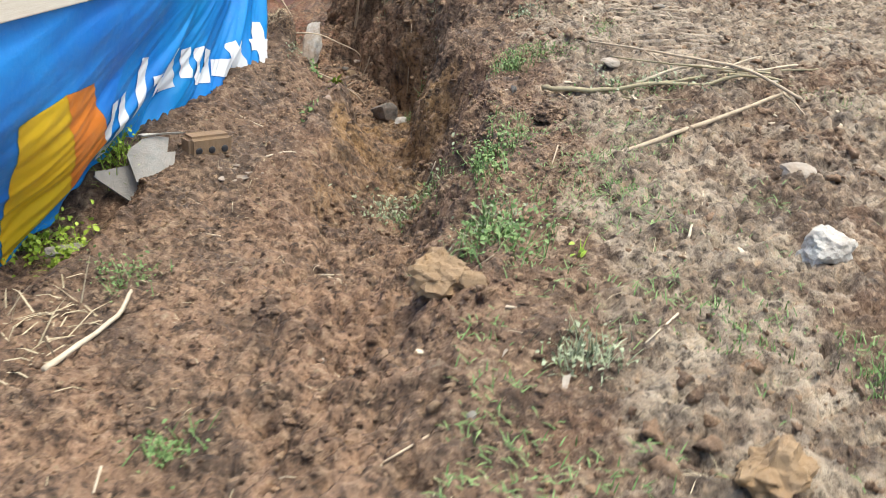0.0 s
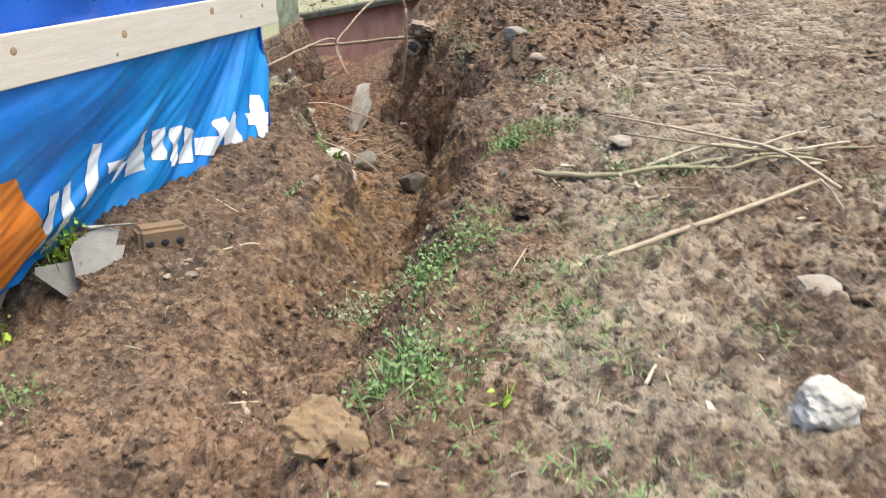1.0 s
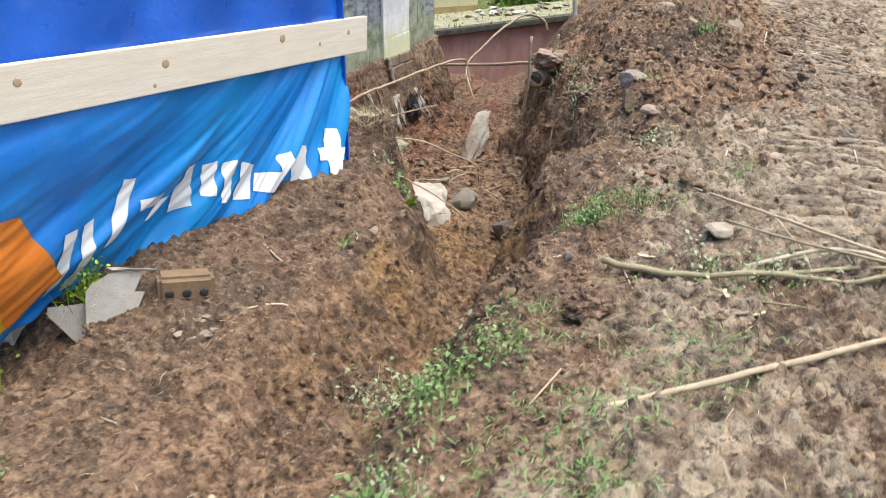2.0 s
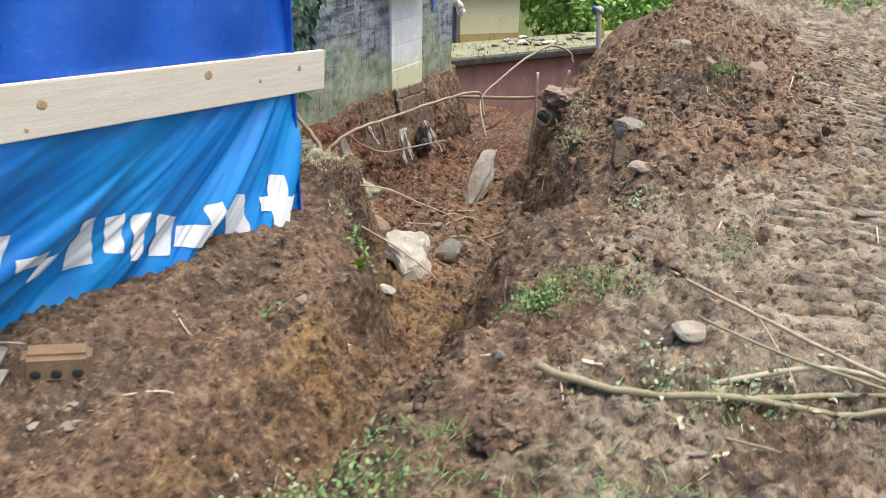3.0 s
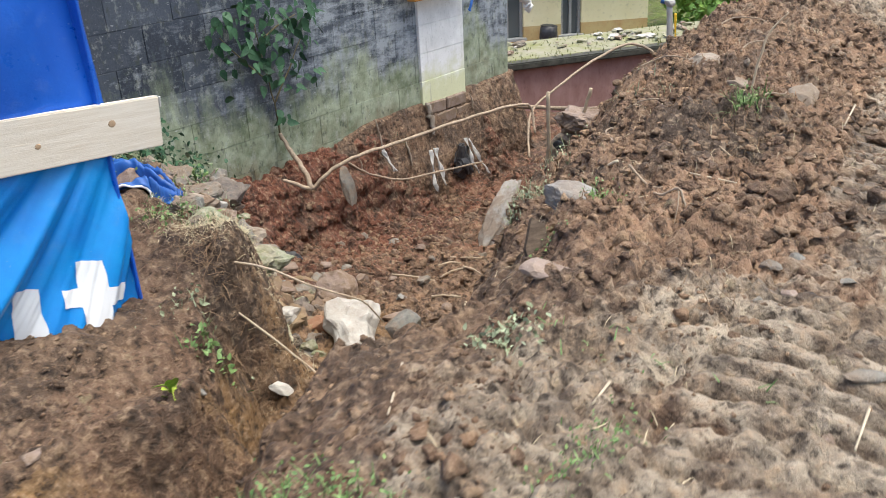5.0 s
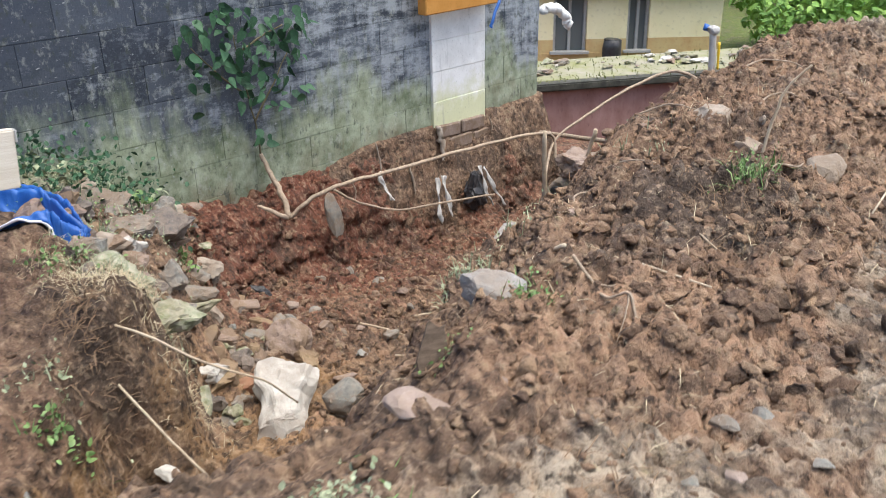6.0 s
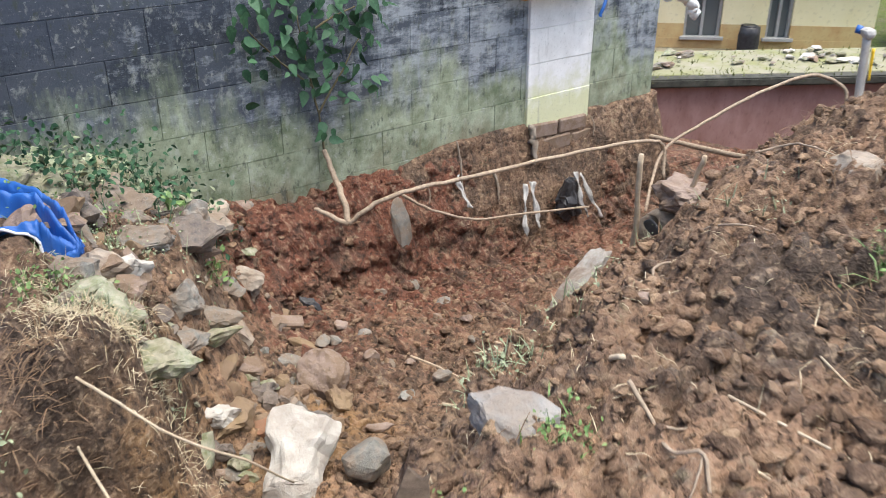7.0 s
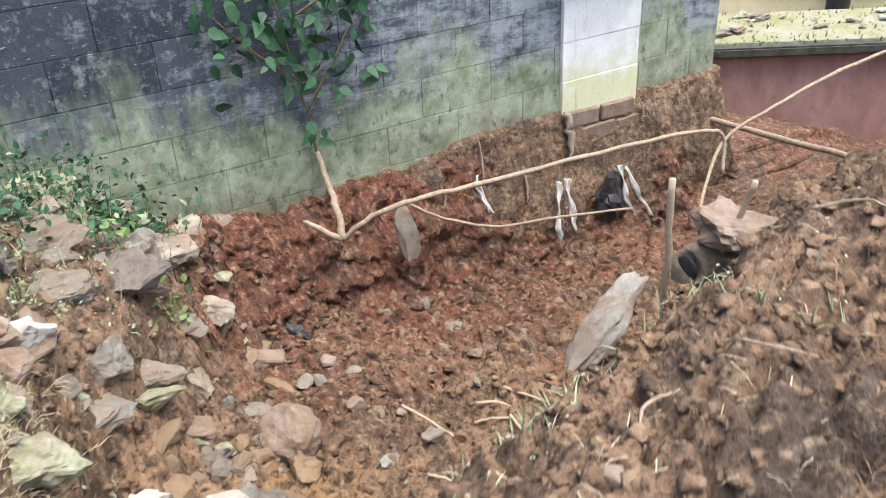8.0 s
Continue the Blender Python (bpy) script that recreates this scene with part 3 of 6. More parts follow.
def build_ground():
    gx, gy = grid_axis(-3.08, 2.3, 0.0135, -160, 160), grid_axis(0.9, 9.2, 0.0135, -80, 260)
    fine = np.arange(-3.08, -2.45, 0.0065)
    gx = np.concatenate([gx[gx < -3.085], fine, gx[(gx > -2.452) & (gx < -1.3)], np.arange(-1.3, 0.0, 0.0075), gx[gx > 0.003]])
    X, Y = np.meshgrid(gx, gy, indexing="ij")
    Z = skin(X, Y)
    # the steep faces crumble sideways too
    pit = (1 - ramp(X, lip_right(Y) - 0.15, lip_right(Y) + 0.1)) * ramp(Y, 2.5, 3.5) * (1 - ramp(Y, 9, 12)) * ramp(X, -3.3, -3.0)
    X0, Y0 = X, Y
    deep = 0.4 + 0.6 * ramp(Y0, 5.6, 6.2)
    X = X + pit * deep * (0.12 * fbm(Y0 + 0.3 * X0, Z * 1.5, 0.22, 4, 411) + 0.03 * (lumps(Y0, Z * 1.3 + 0.2 * X0, 0.1, 421) - 0.3) + 0.02 * (lumps(Y0, Z * 1.3, 0.045, 431) - 0.3))
    X = np.where(X0 < -2.98, np.minimum(X, -2.96), X)
    nx, ny = len(gx), len(gy)
    i, j = np.meshgrid(np.arange(nx - 1), np.arange(ny - 1), indexing="ij")
    a = (i * ny + j).ravel()
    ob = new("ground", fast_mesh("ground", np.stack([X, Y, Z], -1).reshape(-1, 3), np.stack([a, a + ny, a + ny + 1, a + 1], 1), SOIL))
    X = X0
    lr, ll = lip_right(Y), lip_left(Y)
    heap = ramp(Y, 5.2, 5.9) * (1 - ramp(X, 0.38, 0.66)) * (1 - ramp(Y, 8.4, 9.3))
    kinds = {
        "loam": heap * (0.62 + 0.2 * ramp(X, -0.1, 0.2) + 0.9 * fbm(X, Y, 0.5, 3, 191)) + 0.45 * (1 - ramp(Y, 2.4, 3.8)) * (1 - ramp(X, lr - 0.1, lr + 0.2)) + 0.6 * ramp(Y, 5.0, 5.6) * ramp(X, 0.3, 0.5) * (1 - ramp(X, 0.7, 1.0)),
        "tan": ramp(X, lr + 0.3 * ramp(Y, 4.7, 5.5), lr + 0.5 + 0.2 * ramp(Y, 4.7, 5.5)) * (1 - 0.85 * heap) * (0.62 + 1.7 * fbm(X, Y, 0.5, 4, 111)) + 0.6 * tracks(X, Y)[1] + 0.25 * ramp(X, 0.3, 0.6) * ramp(Y, 6, 8),
        "ochre": (1 - ramp(X, lr - 0.25, lr - 0.05)) * ramp(X, ll - 0.05, ll + 0.06) * (1 - ramp(Y, 6.3, 6.9)) * ramp(Y, 2.0, 3.0) * (1 - ramp(-X, 1.75, 2.1)) * (0.5 * ramp(Y, 3.0, 4.2) + 0.1 + 1.6 * fbm(X, Y, 0.35, 3, 121)),
        "red": ramp(-X, 1.2, 2.2) * ramp(Y, 5.9, 6.4) * (1 - 0.35 * ramp(Y, 7.2, 8.2)) * (0.7 + 0.9 * fbm(X, Y, 0.5, 3, 131)),
        # humus on heap and turf; painted shade on the bank and trench lip
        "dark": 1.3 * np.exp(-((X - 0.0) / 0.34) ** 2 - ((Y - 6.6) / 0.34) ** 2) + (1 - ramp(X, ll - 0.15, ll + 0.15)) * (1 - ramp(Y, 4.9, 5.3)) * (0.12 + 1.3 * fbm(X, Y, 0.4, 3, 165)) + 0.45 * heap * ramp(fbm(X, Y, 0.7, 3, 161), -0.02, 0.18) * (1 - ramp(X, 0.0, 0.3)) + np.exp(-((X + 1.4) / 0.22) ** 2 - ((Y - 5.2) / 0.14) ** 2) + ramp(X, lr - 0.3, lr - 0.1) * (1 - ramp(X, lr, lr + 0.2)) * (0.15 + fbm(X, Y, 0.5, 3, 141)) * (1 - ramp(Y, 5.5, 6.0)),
        "turf": ramp(Y + 0.8 * fbm(X, Y, 1.2, 3, 151) - 0.15 * X, 10.2, 11.2) * ramp(X, -0.6, 0.3) + ramp(Y, 15.5, 18),
    }
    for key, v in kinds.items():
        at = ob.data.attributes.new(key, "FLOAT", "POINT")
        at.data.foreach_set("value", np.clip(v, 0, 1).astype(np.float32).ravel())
    tagged(ob, "churned brown clay soil with a trench, a pit and tracks", "ground", kind="structure")
    return ob


build_ground()


def top(x, y):
    return float(skin(np.array([x]), np.array([y]))[0])


# ---- blockwork wall ----
WALL_X, COURSE = -3.05, 0.2


def build_wall():
    # above about 0.5 m the wall is unseen, added for plausible light
    wall = thing("wall_west", "mould-stained grey concrete block wall with green algae", "wall", mesh=box_mesh("wall_west", (0.13, 7.4, 3.4), BLOCK, 0), at=pose(WALL_X - 0.0700, 5.86, 0.25), kind="structure")
    rs = np.random.RandomState(5)
    shapes = [box_mesh("block", (0.15, ln - 0.003, COURSE - 0.003), BLOCK, 0.0015) for ln in (0.4, 0.2)]
    inv = wall.matrix_basis.inverted()
    for row in range(16):
        z = -1.245 + COURSE * (row + 0.5)
        y = 9.56
        half = row % 2
        while y > 2.4:
            ln = 0.2 if half else 0.4
            mesh = shapes[1] if half else shapes[0]
            half = 0
            if z < 1.5 and y - ln > 2.2:
                m = pose(WALL_X - 0.075 + rs.uniform(-0.0015, 0.001), y - ln / 2 + rs.uniform(-0.002, 0.002), z, rs.uniform(-0.4, 0.4), 0, 0)
                part("block", mesh, wall, at=inv @ m)
            y -= ln
    column = thing("wall_column", "pale painted block column with yellow-green stain at its foot", "column", at=pose(WALL_X - 0.03, 8.665, -0.65), kind="structure")
    shape = box_mesh("block", (0.11, 0.53, 0.2065), PALE, 0.003)
    for k in range(11):
        part("block", shape, column, at=pose(rs.uniform(-0.003, 0.003), rs.uniform(-0.004, 0.004), 0.104 + 0.208 * k, 0, 0, rs.uniform(-0.4, 0.4)))
    # strip footing below the blocks, laid bare by the digging and smeared with clay
    ny, prof = 150, [(-3.07, -0.6), (-3.045, -0.605), (-3.03, -0.62)] + [(-3.025 + 0.17 * min(1.0, k / 14), -0.64 - 0.036 * k) for k in range(27)]
    P = np.array(prof)
    Y, K = np.meshgrid(np.linspace(7.3, 9.6, ny), np.arange(len(P)), indexing="ij")
    X, Z = P[K, 0], P[K, 1]
    off = 0.09 * fbm(Y, Z * 0.9, 0.3, 4, 451) + 0.05 * fbm(Y, Z, 0.07, 3, 461)
    X = np.where(K > 0, X + off, X)
    Z = Z + np.where(K < 4, 0.06 * fbm(Y, Y * 0, 0.25, 3, 471), 0) - 0.07 * (1 - ramp(Y, 7.3, 8.0))
    i, j = np.meshgrid(np.arange(ny - 1), np.arange(len(P) - 1), indexing="ij")
    a, m = (i * len(P) + j).ravel(), len(P)
    mesh = fast_mesh("wall_footing", np.stack([X, Y, Z], -1).reshape(-1, 3), np.stack([a, a + 1, a + m + 1, a + m], 1), SOIL)
    bm = bmesh.new()
    bm.from_mesh(mesh)
    edge = [e for e in bm.edges if e.is_boundary and all(v.co.y > 9.59 for v in e.verts)]
    out = bmesh.ops.extrude_edge_only(bm, edges=edge)
    bmesh.ops.translate(bm, verts=[v for v in out["geom"] if isinstance(v, bmesh.types.BMVert)], vec=(-0.45, 0.03, 0))
    bmesh.ops.recalc_face_normals(bm, faces=bm.faces[:])
    bm.to_mesh(mesh)
    bm.free()
    thing("wall_footing", "clay-smeared concrete footing laid bare under the wall", "footing", mesh=mesh, kind="structure")
    pier = thing("column_footing", "pinkish bricks under the column, streaked with cement", "footing", at=pose(-3.07, 8.66, -0.72), kind="structure")
    brick = box_mesh("brick", (0.14, 0.235, 0.09), STONES["pink"], 0.008)
    for k, (dy, dz) in enumerate(((-0.13, 0.06), (0.12, 0.055), (-0.02, -0.042), (0.23, -0.045))):
        part("brick", brick, pier, at=pose(0.004 * k, dy, dz, 2 * k - 3, 0, 0))
    for k, (y0, z0, ln, w) in enumerate(((8.4, -0.6, 0.24, 0.026), (8.93, -0.64, 0.12, 0.006), (7.83, -0.58, 0.28, 0.007), (8.07, -0.8, 0.18, 0.01), (7.58, -0.78, 0.1, 0.005))):
        slope = [-3.0 + 0.33 * max(0.0, -0.64 - q) + 0.01 for q in (z0, z0 - ln * 0.5, z0 - ln)]
        run = [(slope[0], y0, z0), (slope[1], y0 + 0.01, z0 - ln * 0.5), (slope[2], y0 - 0.01, z0 - ln)]
        thing("cement_drip", "pale dried cement run on the wall foot", "cement", mesh=tube_mesh("cement_drip", run, (w * 0.8, w, 0.003), STONES["dusty"], 6, 6, w * 0.4, k), group="cement drips")


build_wall()


# ---- the sheeted shelter ----
def sheet_x(y, z):
    """How far the hanging sheet stands out, with its folds and its bulge."""
    low = ramp(-z, -0.4, 0.3)
    x = -1.425 - 0.02 * (5 - y) + low * (0.035 - 0.15 * (4.9 - y))
    slack = ramp(-z, -0.3, 0.25)
    x = x + 0.1 * np.exp(-((y - 2.75) / 0.5) ** 2 - ((z + 0.02) / 0.2) ** 2)
    # the folds fan out from the plank's end
    d = 1.9 * np.arctan2(5.25 - y, 0.75 - z)
    reach = ramp(np.hypot(5.25 - y, 0.75 - z), 0.3, 0.9)
    x = x + 0.03 * np.sin(d * 15 + 1.5 * np.sin(y * 4)) * (0.25 + 0.75 * slack) * reach
    x = x + 0.085 * fbm(d * 1.7, y * 0.22, 0.16, 3, 171) * (0.35 + 0.8 * slack)
    x = x + 0.03 * ramp(-z, 0.1, 0.32) * np.sin(y * 11)
    return x


def sheet_patch(name, y0, y1, lo, hi, material, nu, nv, off=0.0, thick=0.0025, form=sheet_x):
    """A piece of sheeting between two edges lo(y), hi(y)."""
    u, v = np.meshgrid(np.linspace(0, 1, nu), np.linspace(0, 1, nv), indexing="ij")
    Y = y0 + (y1 - y0) * u
    Z = lo(Y) + (hi(Y) - lo(Y)) * v
    V = np.stack([form(Y, Z) + off, Y, Z], -1).reshape(-1, 3)
    i, j = np.meshgrid(np.arange(nu - 1), np.arange(nv - 1), indexing="ij")
    a = (i * nv + j).ravel()
    mesh = fast_mesh(name, V, np.stack([a, a + nv, a + nv + 1, a + 1], 1), material)
    bm = bmesh.new()
    bm.from_mesh(mesh)
    bmesh.ops.solidify(bm, geom=bm.faces[:], thickness=-thick)
    bm.to_mesh(mesh)
    bm.free()
    return mesh


def quad_patch(name, corners, material, off, n=14):
    """A printed patch on the sheet with four corners (y, z), counter-clockwise from the lower left."""
    c = np.array(corners, float)
    n = n * 3
    u, v = np.meshgrid(np.linspace(0, 1, n), np.linspace(0, 1, n), indexing="ij")
    P = (c[0] * ((1 - u) * (1 - v))[..., None] + c[1] * (u * (1 - v))[..., None] + c[2] * (u * v)[..., None] + c[3] * ((1 - u) * v)[..., None])
    Y, Z = P[..., 0], P[..., 1]
    V = np.stack([sheet_x(Y, Z) + off, Y, Z], -1).reshape(-1, 3)
    i, j = np.meshgrid(np.arange(n - 1), np.arange(n - 1), indexing="ij")
    a = (i * n + j).ravel()
    return fast_mesh(name, V, np.stack([a, a + n, a + n + 1, a + 1], 1), material)


def upper_x(y, z):
    x = -1.395 - 0.02 * (4.9 - y)
    return x + 0.028 * np.sin(y * 11 + np.sin(z * 3)) * ramp(z, 0.4, 0.8) + 0.06 * fbm(y, z * 0.3, 0.3, 3, 181)


def hem(y):
    return along(y, (0.8, -0.62), (2.3, -0.6), (2.66, -0.545), (2.86, -0.48), (3.15, -0.37), (3.5, -0.28), (3.75, -0.32), (4.1, -0.36), (4.95, -0.42)) + 0.012 * np.sin(y * 31)


def build_shelter():
    root = thing("tarpaulin_shelter", "timber shelter hung with a blue vinyl banner and blue sheeting", "shelter", at=pose(0, 0, 0))
    banner = part("banner", sheet_patch("banner", 1.0, 4.935, hem, lambda y: 0.42 + 0.09 * (5 - y), BANNER, 420, 130), root, "creased blue vinyl banner")
    part("upper_sheet", sheet_patch("upper_sheet", 1.0, 4.96, lambda y: 0.34 + 0.09 * (5 - y), lambda y: np.full_like(y, 2.1), ROYAL, 90, 60, -0.03, form=upper_x), root, "royal blue plastic sheeting")
    part("side_sheet", box_mesh("side_sheet", (1.3, 0.01, 2.5), ROYAL, 0.002), root, at=pose(-2.05, 4.93, 0.86))
    part("roof_sheet", box_mesh("roof_sheet", (1.5, 4.2, 0.012), ROYAL, 0.002), root, at=pose(-2.2, 2.95, 2.12, 0, 4, 0))
    # plank nailed across the sheets
    d = Vector((0.02, 1.0, -0.09)).normalized()
    length = 4.3
    yaw = math.degrees(math.atan2(-d.x, d.y))
    plank_at = pose(-1.425, 5.13, 0.34, -5.1, 0, yaw) @ pose(0.025, -length / 2, 0)
    plank = part("plank", box_mesh("plank", (0.03, length, 0.17), PINE, 0.004, 2), root, "pale sawn pine plank", at=plank_at)
    for k, (y, z, r) in enumerate(((1.97, 0.02, 0.012), (1.43, 0.04, 0.018), (0.72, 0.015, 0.017), (0.66, -0.055, 0.008), (1.72, -0.01, 0.009), (0.1, 0.03, 0.014), (-0.3, -0.02, 0.012))):
        v, f = ICO[2]
        part("knot", fast_mesh("knot", v * np.array((0.001, r * 1.15, r)), f, KNOT), plank, at=pose(0.0153, y, z))
    part("bracket", box_mesh("bracket", (0.034, 0.006, 0.035), GALV, 0.001), plank, at=pose(0.0, length / 2 + 0.003, 0.066))
    for y in (4.8, 3.2, 1.4):
        part("post", box_mesh("post", (0.08, 0.08, 2.6), PINE, 0.004), root, at=pose(-1.56 - 0.17 * (4.9 - y), y, 0.8))
    # print on the banner
    part("dark_patch", quad_patch("dark_patch", ((1.2, -0.6), (2.72, -0.52), (3.72, 0.38), (1.2, 0.7)), NAVY, 0.005, 40), banner, "dark blue printed field")
    part("yellow_patch", quad_patch("yellow_patch", ((2.76, -0.52), (3.08, -0.3), (2.84, 0.15), (2.56, 0.13)), YELLOW, 0.008, 24), banner, "yellow printed petal")
    part("orange_patch", quad_patch("orange_patch", ((3.05, -0.33), (3.26, -0.2), (3.07, 0.12), (2.83, 0.15)), ORANGE, 0.010, 24), banner, "orange printed petal")
    # plain white shapes where the print has its lettering
    marks = (((3.2, -0.3), (3.25, -0.28), (3.32, -0.03), (3.26, -0.03)), ((3.3, -0.3), (3.35, -0.28), (3.4, -0.02), (3.35, -0.03)), ((3.42, -0.148), (3.47, -0.14), (3.6, 0.069), (3.54, 0.083)), ((3.58, -0.056), (3.7, -0.074), (3.72, -0.027), (3.59, -0.014)), ((3.63, -0.12), (3.73, -0.13), (3.77, -0.06), (3.7, -0.06)),
             ((3.816, -0.165), (3.91, -0.16), (3.93, 0.025), (3.857, 0.031)), ((3.95, -0.13), (4.0, -0.14), (4.04, 0.0), (3.97, 0.0)), ((4.03, -0.186), (4.08, -0.196), (4.13, -0.02), (4.06, -0.015)), ((4.135, -0.213), (4.21, -0.228), (4.27, -0.09), (4.17, -0.04)),
             ((4.235, -0.2), (4.38, -0.252), (4.39, -0.152), (4.27, -0.128)), ((4.385, -0.245), (4.46, -0.24), (4.45, -0.07), (4.385, -0.08)), ((4.506, -0.25), (4.591, -0.25), (4.607, -0.094), (4.527, -0.071)), ((4.701, -0.26), (4.79, -0.28), (4.815, -0.062), (4.736, -0.041)), ((4.66, -0.18), (4.867, -0.23), (4.877, -0.168), (4.67, -0.12)))
    for c in marks:
        part("white_mark", quad_patch("white_mark", c, WHITE, 0.008, 12), banner, "white printed shape")


build_shelter()

# ---- stones and rubble ----
def place_stone(name, label, x, y, size, kind, seed, turn=(0, 0, 0), sink=0.3, cuts=9, sub=3, rough=0.05, flat=0.72, group="", z=None):
    zz = top(x, y) if z is None else z
    return thing(name, label, "stone", pose(x, y, zz + size[2] * (0.5 - sink), *turn), stone_mesh(name, size, STONES[kind], seed, cuts, sub, rough, flat), group)


def necked_stone(x, y, z, turn, size, seed):
    """A pale knobbly stone with a broad head, a neck and a flared foot."""
    v, f = ICO[4]
    v = v.copy()
    u = v[:, 2]
    ring = np.sqrt(np.maximum(1e-6, v[:, 0] ** 2 + v[:, 1] ** 2))
    wide = np.interp(u, (-1, -0.97, -0.6, -0.1, 0.15, 0.35, 0.75, 1.0), (0.3, 0.78, 0.76, 0.66, 0.72, 0.98, 0.97, 0.3)) / np.maximum(ring, 0.25)
    v[:, :2] *= wide[:, None]
    rs = np.random.RandomState(seed)
    for _ in range(10):
        d = rs.normal(size=3)
        d /= np.linalg.norm(d)
        v = v - np.maximum(v @ d - rs.uniform(0.62, 0.9), 0)[:, None] * d * 0.9
    v = v * (1 + 0.15 * np.array([noise.noise(Vector(q * 2.6)) + 0.5 * noise.noise(Vector(q * 7)) for q in v])[:, None])
    thing("white_stone", "white knobbly limestone lying in the trench", "stone", pose(x, y, z, *turn), fast_mesh("white_stone", v * np.array(size) * 0.58, f, STONES["white"], smooth=False))


necked_stone(-1.39, 5.92, -0.9, (-64, 0, 48), (0.24, 0.2, 0.37), 5)
place_stone("grey_stone", "greenish grey angular stone beside the white one", -1.25, 6.1, (0.17, 0.15, 0.14), "grey", 3, (20, 10, 60), 0.2, 12, z=-0.93)
place_stone("boulder", "rounded pinkish grey boulder on the pit floor", -1.9, 6.3, (0.22, 0.2, 0.2), "pink", 4, (0, 10, 30), 0.25, 5, 4, 0.05, 0.85)
place_stone("white_stone", "pale pitted stone on the driven mud", 1.03, 2.5, (0.17, 0.14, 0.12), "white", 6, (0, 0, 40), 0.36, 8, 4, 0.1, 0.8)
place_stone("flat_stone", "flat grey stone pressed into the mud", 1.12, 3.15, (0.15, 0.11, 0.06), "dusty", 7, (0, 0, 10), 0.5, 8)
place_stone("clay_lump", "cracked ochre clay lump on the trench shoulder", -0.12, 2.25, (0.17, 0.14, 0.12), "clay", 9, (0, 10, 30), 0.25, 9, 4, 0.16, 0.72)
place_stone("clay_lump", "small ochre clay crumb fallen off a lump", -0.03, 2.2, (0.07, 0.06, 0.055), "clay", 10, (0, 0, 0), 0.2, 8)
place_stone("clay_lump", "crumbling ochre clay lump on the mud", 0.62, 1.44, (0.15, 0.14, 0.12), "clay", 11, (0, 0, 0), 0.3, 9, 4, 0.2, 0.72)
place_stone("dark_stone", "dark earth-caked stone on the trench floor", -0.82, 5.78, (0.2, 0.17, 0.16), "dark", 12, (10, 0, 20), 0.25, 12)
thing("dark_clod", "dark wet clod beside the fallen branch", "clod", pose(0.2, 3.57, top(0.2, 3.57) + 0.012, 0, 0, 30), stone_mesh("dark_clod", (0.12, 0.1, 0.07), SOIL, 26, 10, 4, 0.22))
place_stone("flat_stone", "flat pinkish stone bedded in the spoil", 0.03, 5.34, (0.14, 0.1, 0.04), "pink", 13, (0, 4, 15), 0.85, 8)
place_stone("slaty_rock", "grey slaty rock on the spoil heap", -0.17, 5.8, (0.2, 0.13, 0.1), "slate", 14, (8, 18, 60), 0.6, 12, 4, z=0.085)
place_stone("pale_rock", "pale dusty rock on top of the spoil heap", -0.1, 7.02, (0.2, 0.16, 0.1), "dusty", 15, (0, 0, 30), 0.72, 12, 4)
place_stone("pale_rock", "pale dusty rock on top of the spoil heap", -0.28, 7.08, (0.17, 0.15, 0.1), "dusty", 16, (0, 0, 80), 0.7, 12, 4)
place_stone("flat_stone", "flat pale stone lying in the rut", 0.5, 4.17, (0.1, 0.08, 0.04), "dusty", 17, (0, 5, 40), 0.3, 9)
place_stone("pale_stone", "thin pale stone lying in the rut", 0.86, 5.32, (0.1, 0.045, 0.03), "grey", 18, (0, 10, 50), 0.2, 9)
place_stone("pale_slab", "dusty pale grey slab leaning in the pit", -1.78, 7.64, (0.17, 0.1, 0.42), "concrete", 20, (-40, 16, 10), 0.12, 11, 4, 0.1)
place_stone("concrete_lump", "broken concrete lump caked with earth", -1.17, 7.62, (0.26, 0.2, 0.15), "pink", 21, (0, 0, 20), 0.55, 8, 4, 0.14, z=-0.26)
place_stone("flat_chip", "pale weathered chip standing in the spoil", 0.17, 6.97, (0.1, 0.035, 0.11), "dusty", 22, (-35, 20, 30), 0.3, 8)
place_stone("slate_piece", "grey slate hanging from the clay bank", -2.74, 7.27, (0.05, 0.13, 0.24), "grey", 23, (0, -15, 10), 0.5, 12, z=-0.86)
place_stone("pale_stone", "pale stone fallen in the trench", -0.7, 5.66, (0.09, 0.07, 0.05), "white", 24, (0, 0, 50), 0.25)
place_stone("flat_chip", "long pale chip at the trench side", -1.19, 5.31, (0.1, 0.05, 0.03), "white", 25, (0, 20, 25), 0.2)

rs = np.random.RandomState(77)
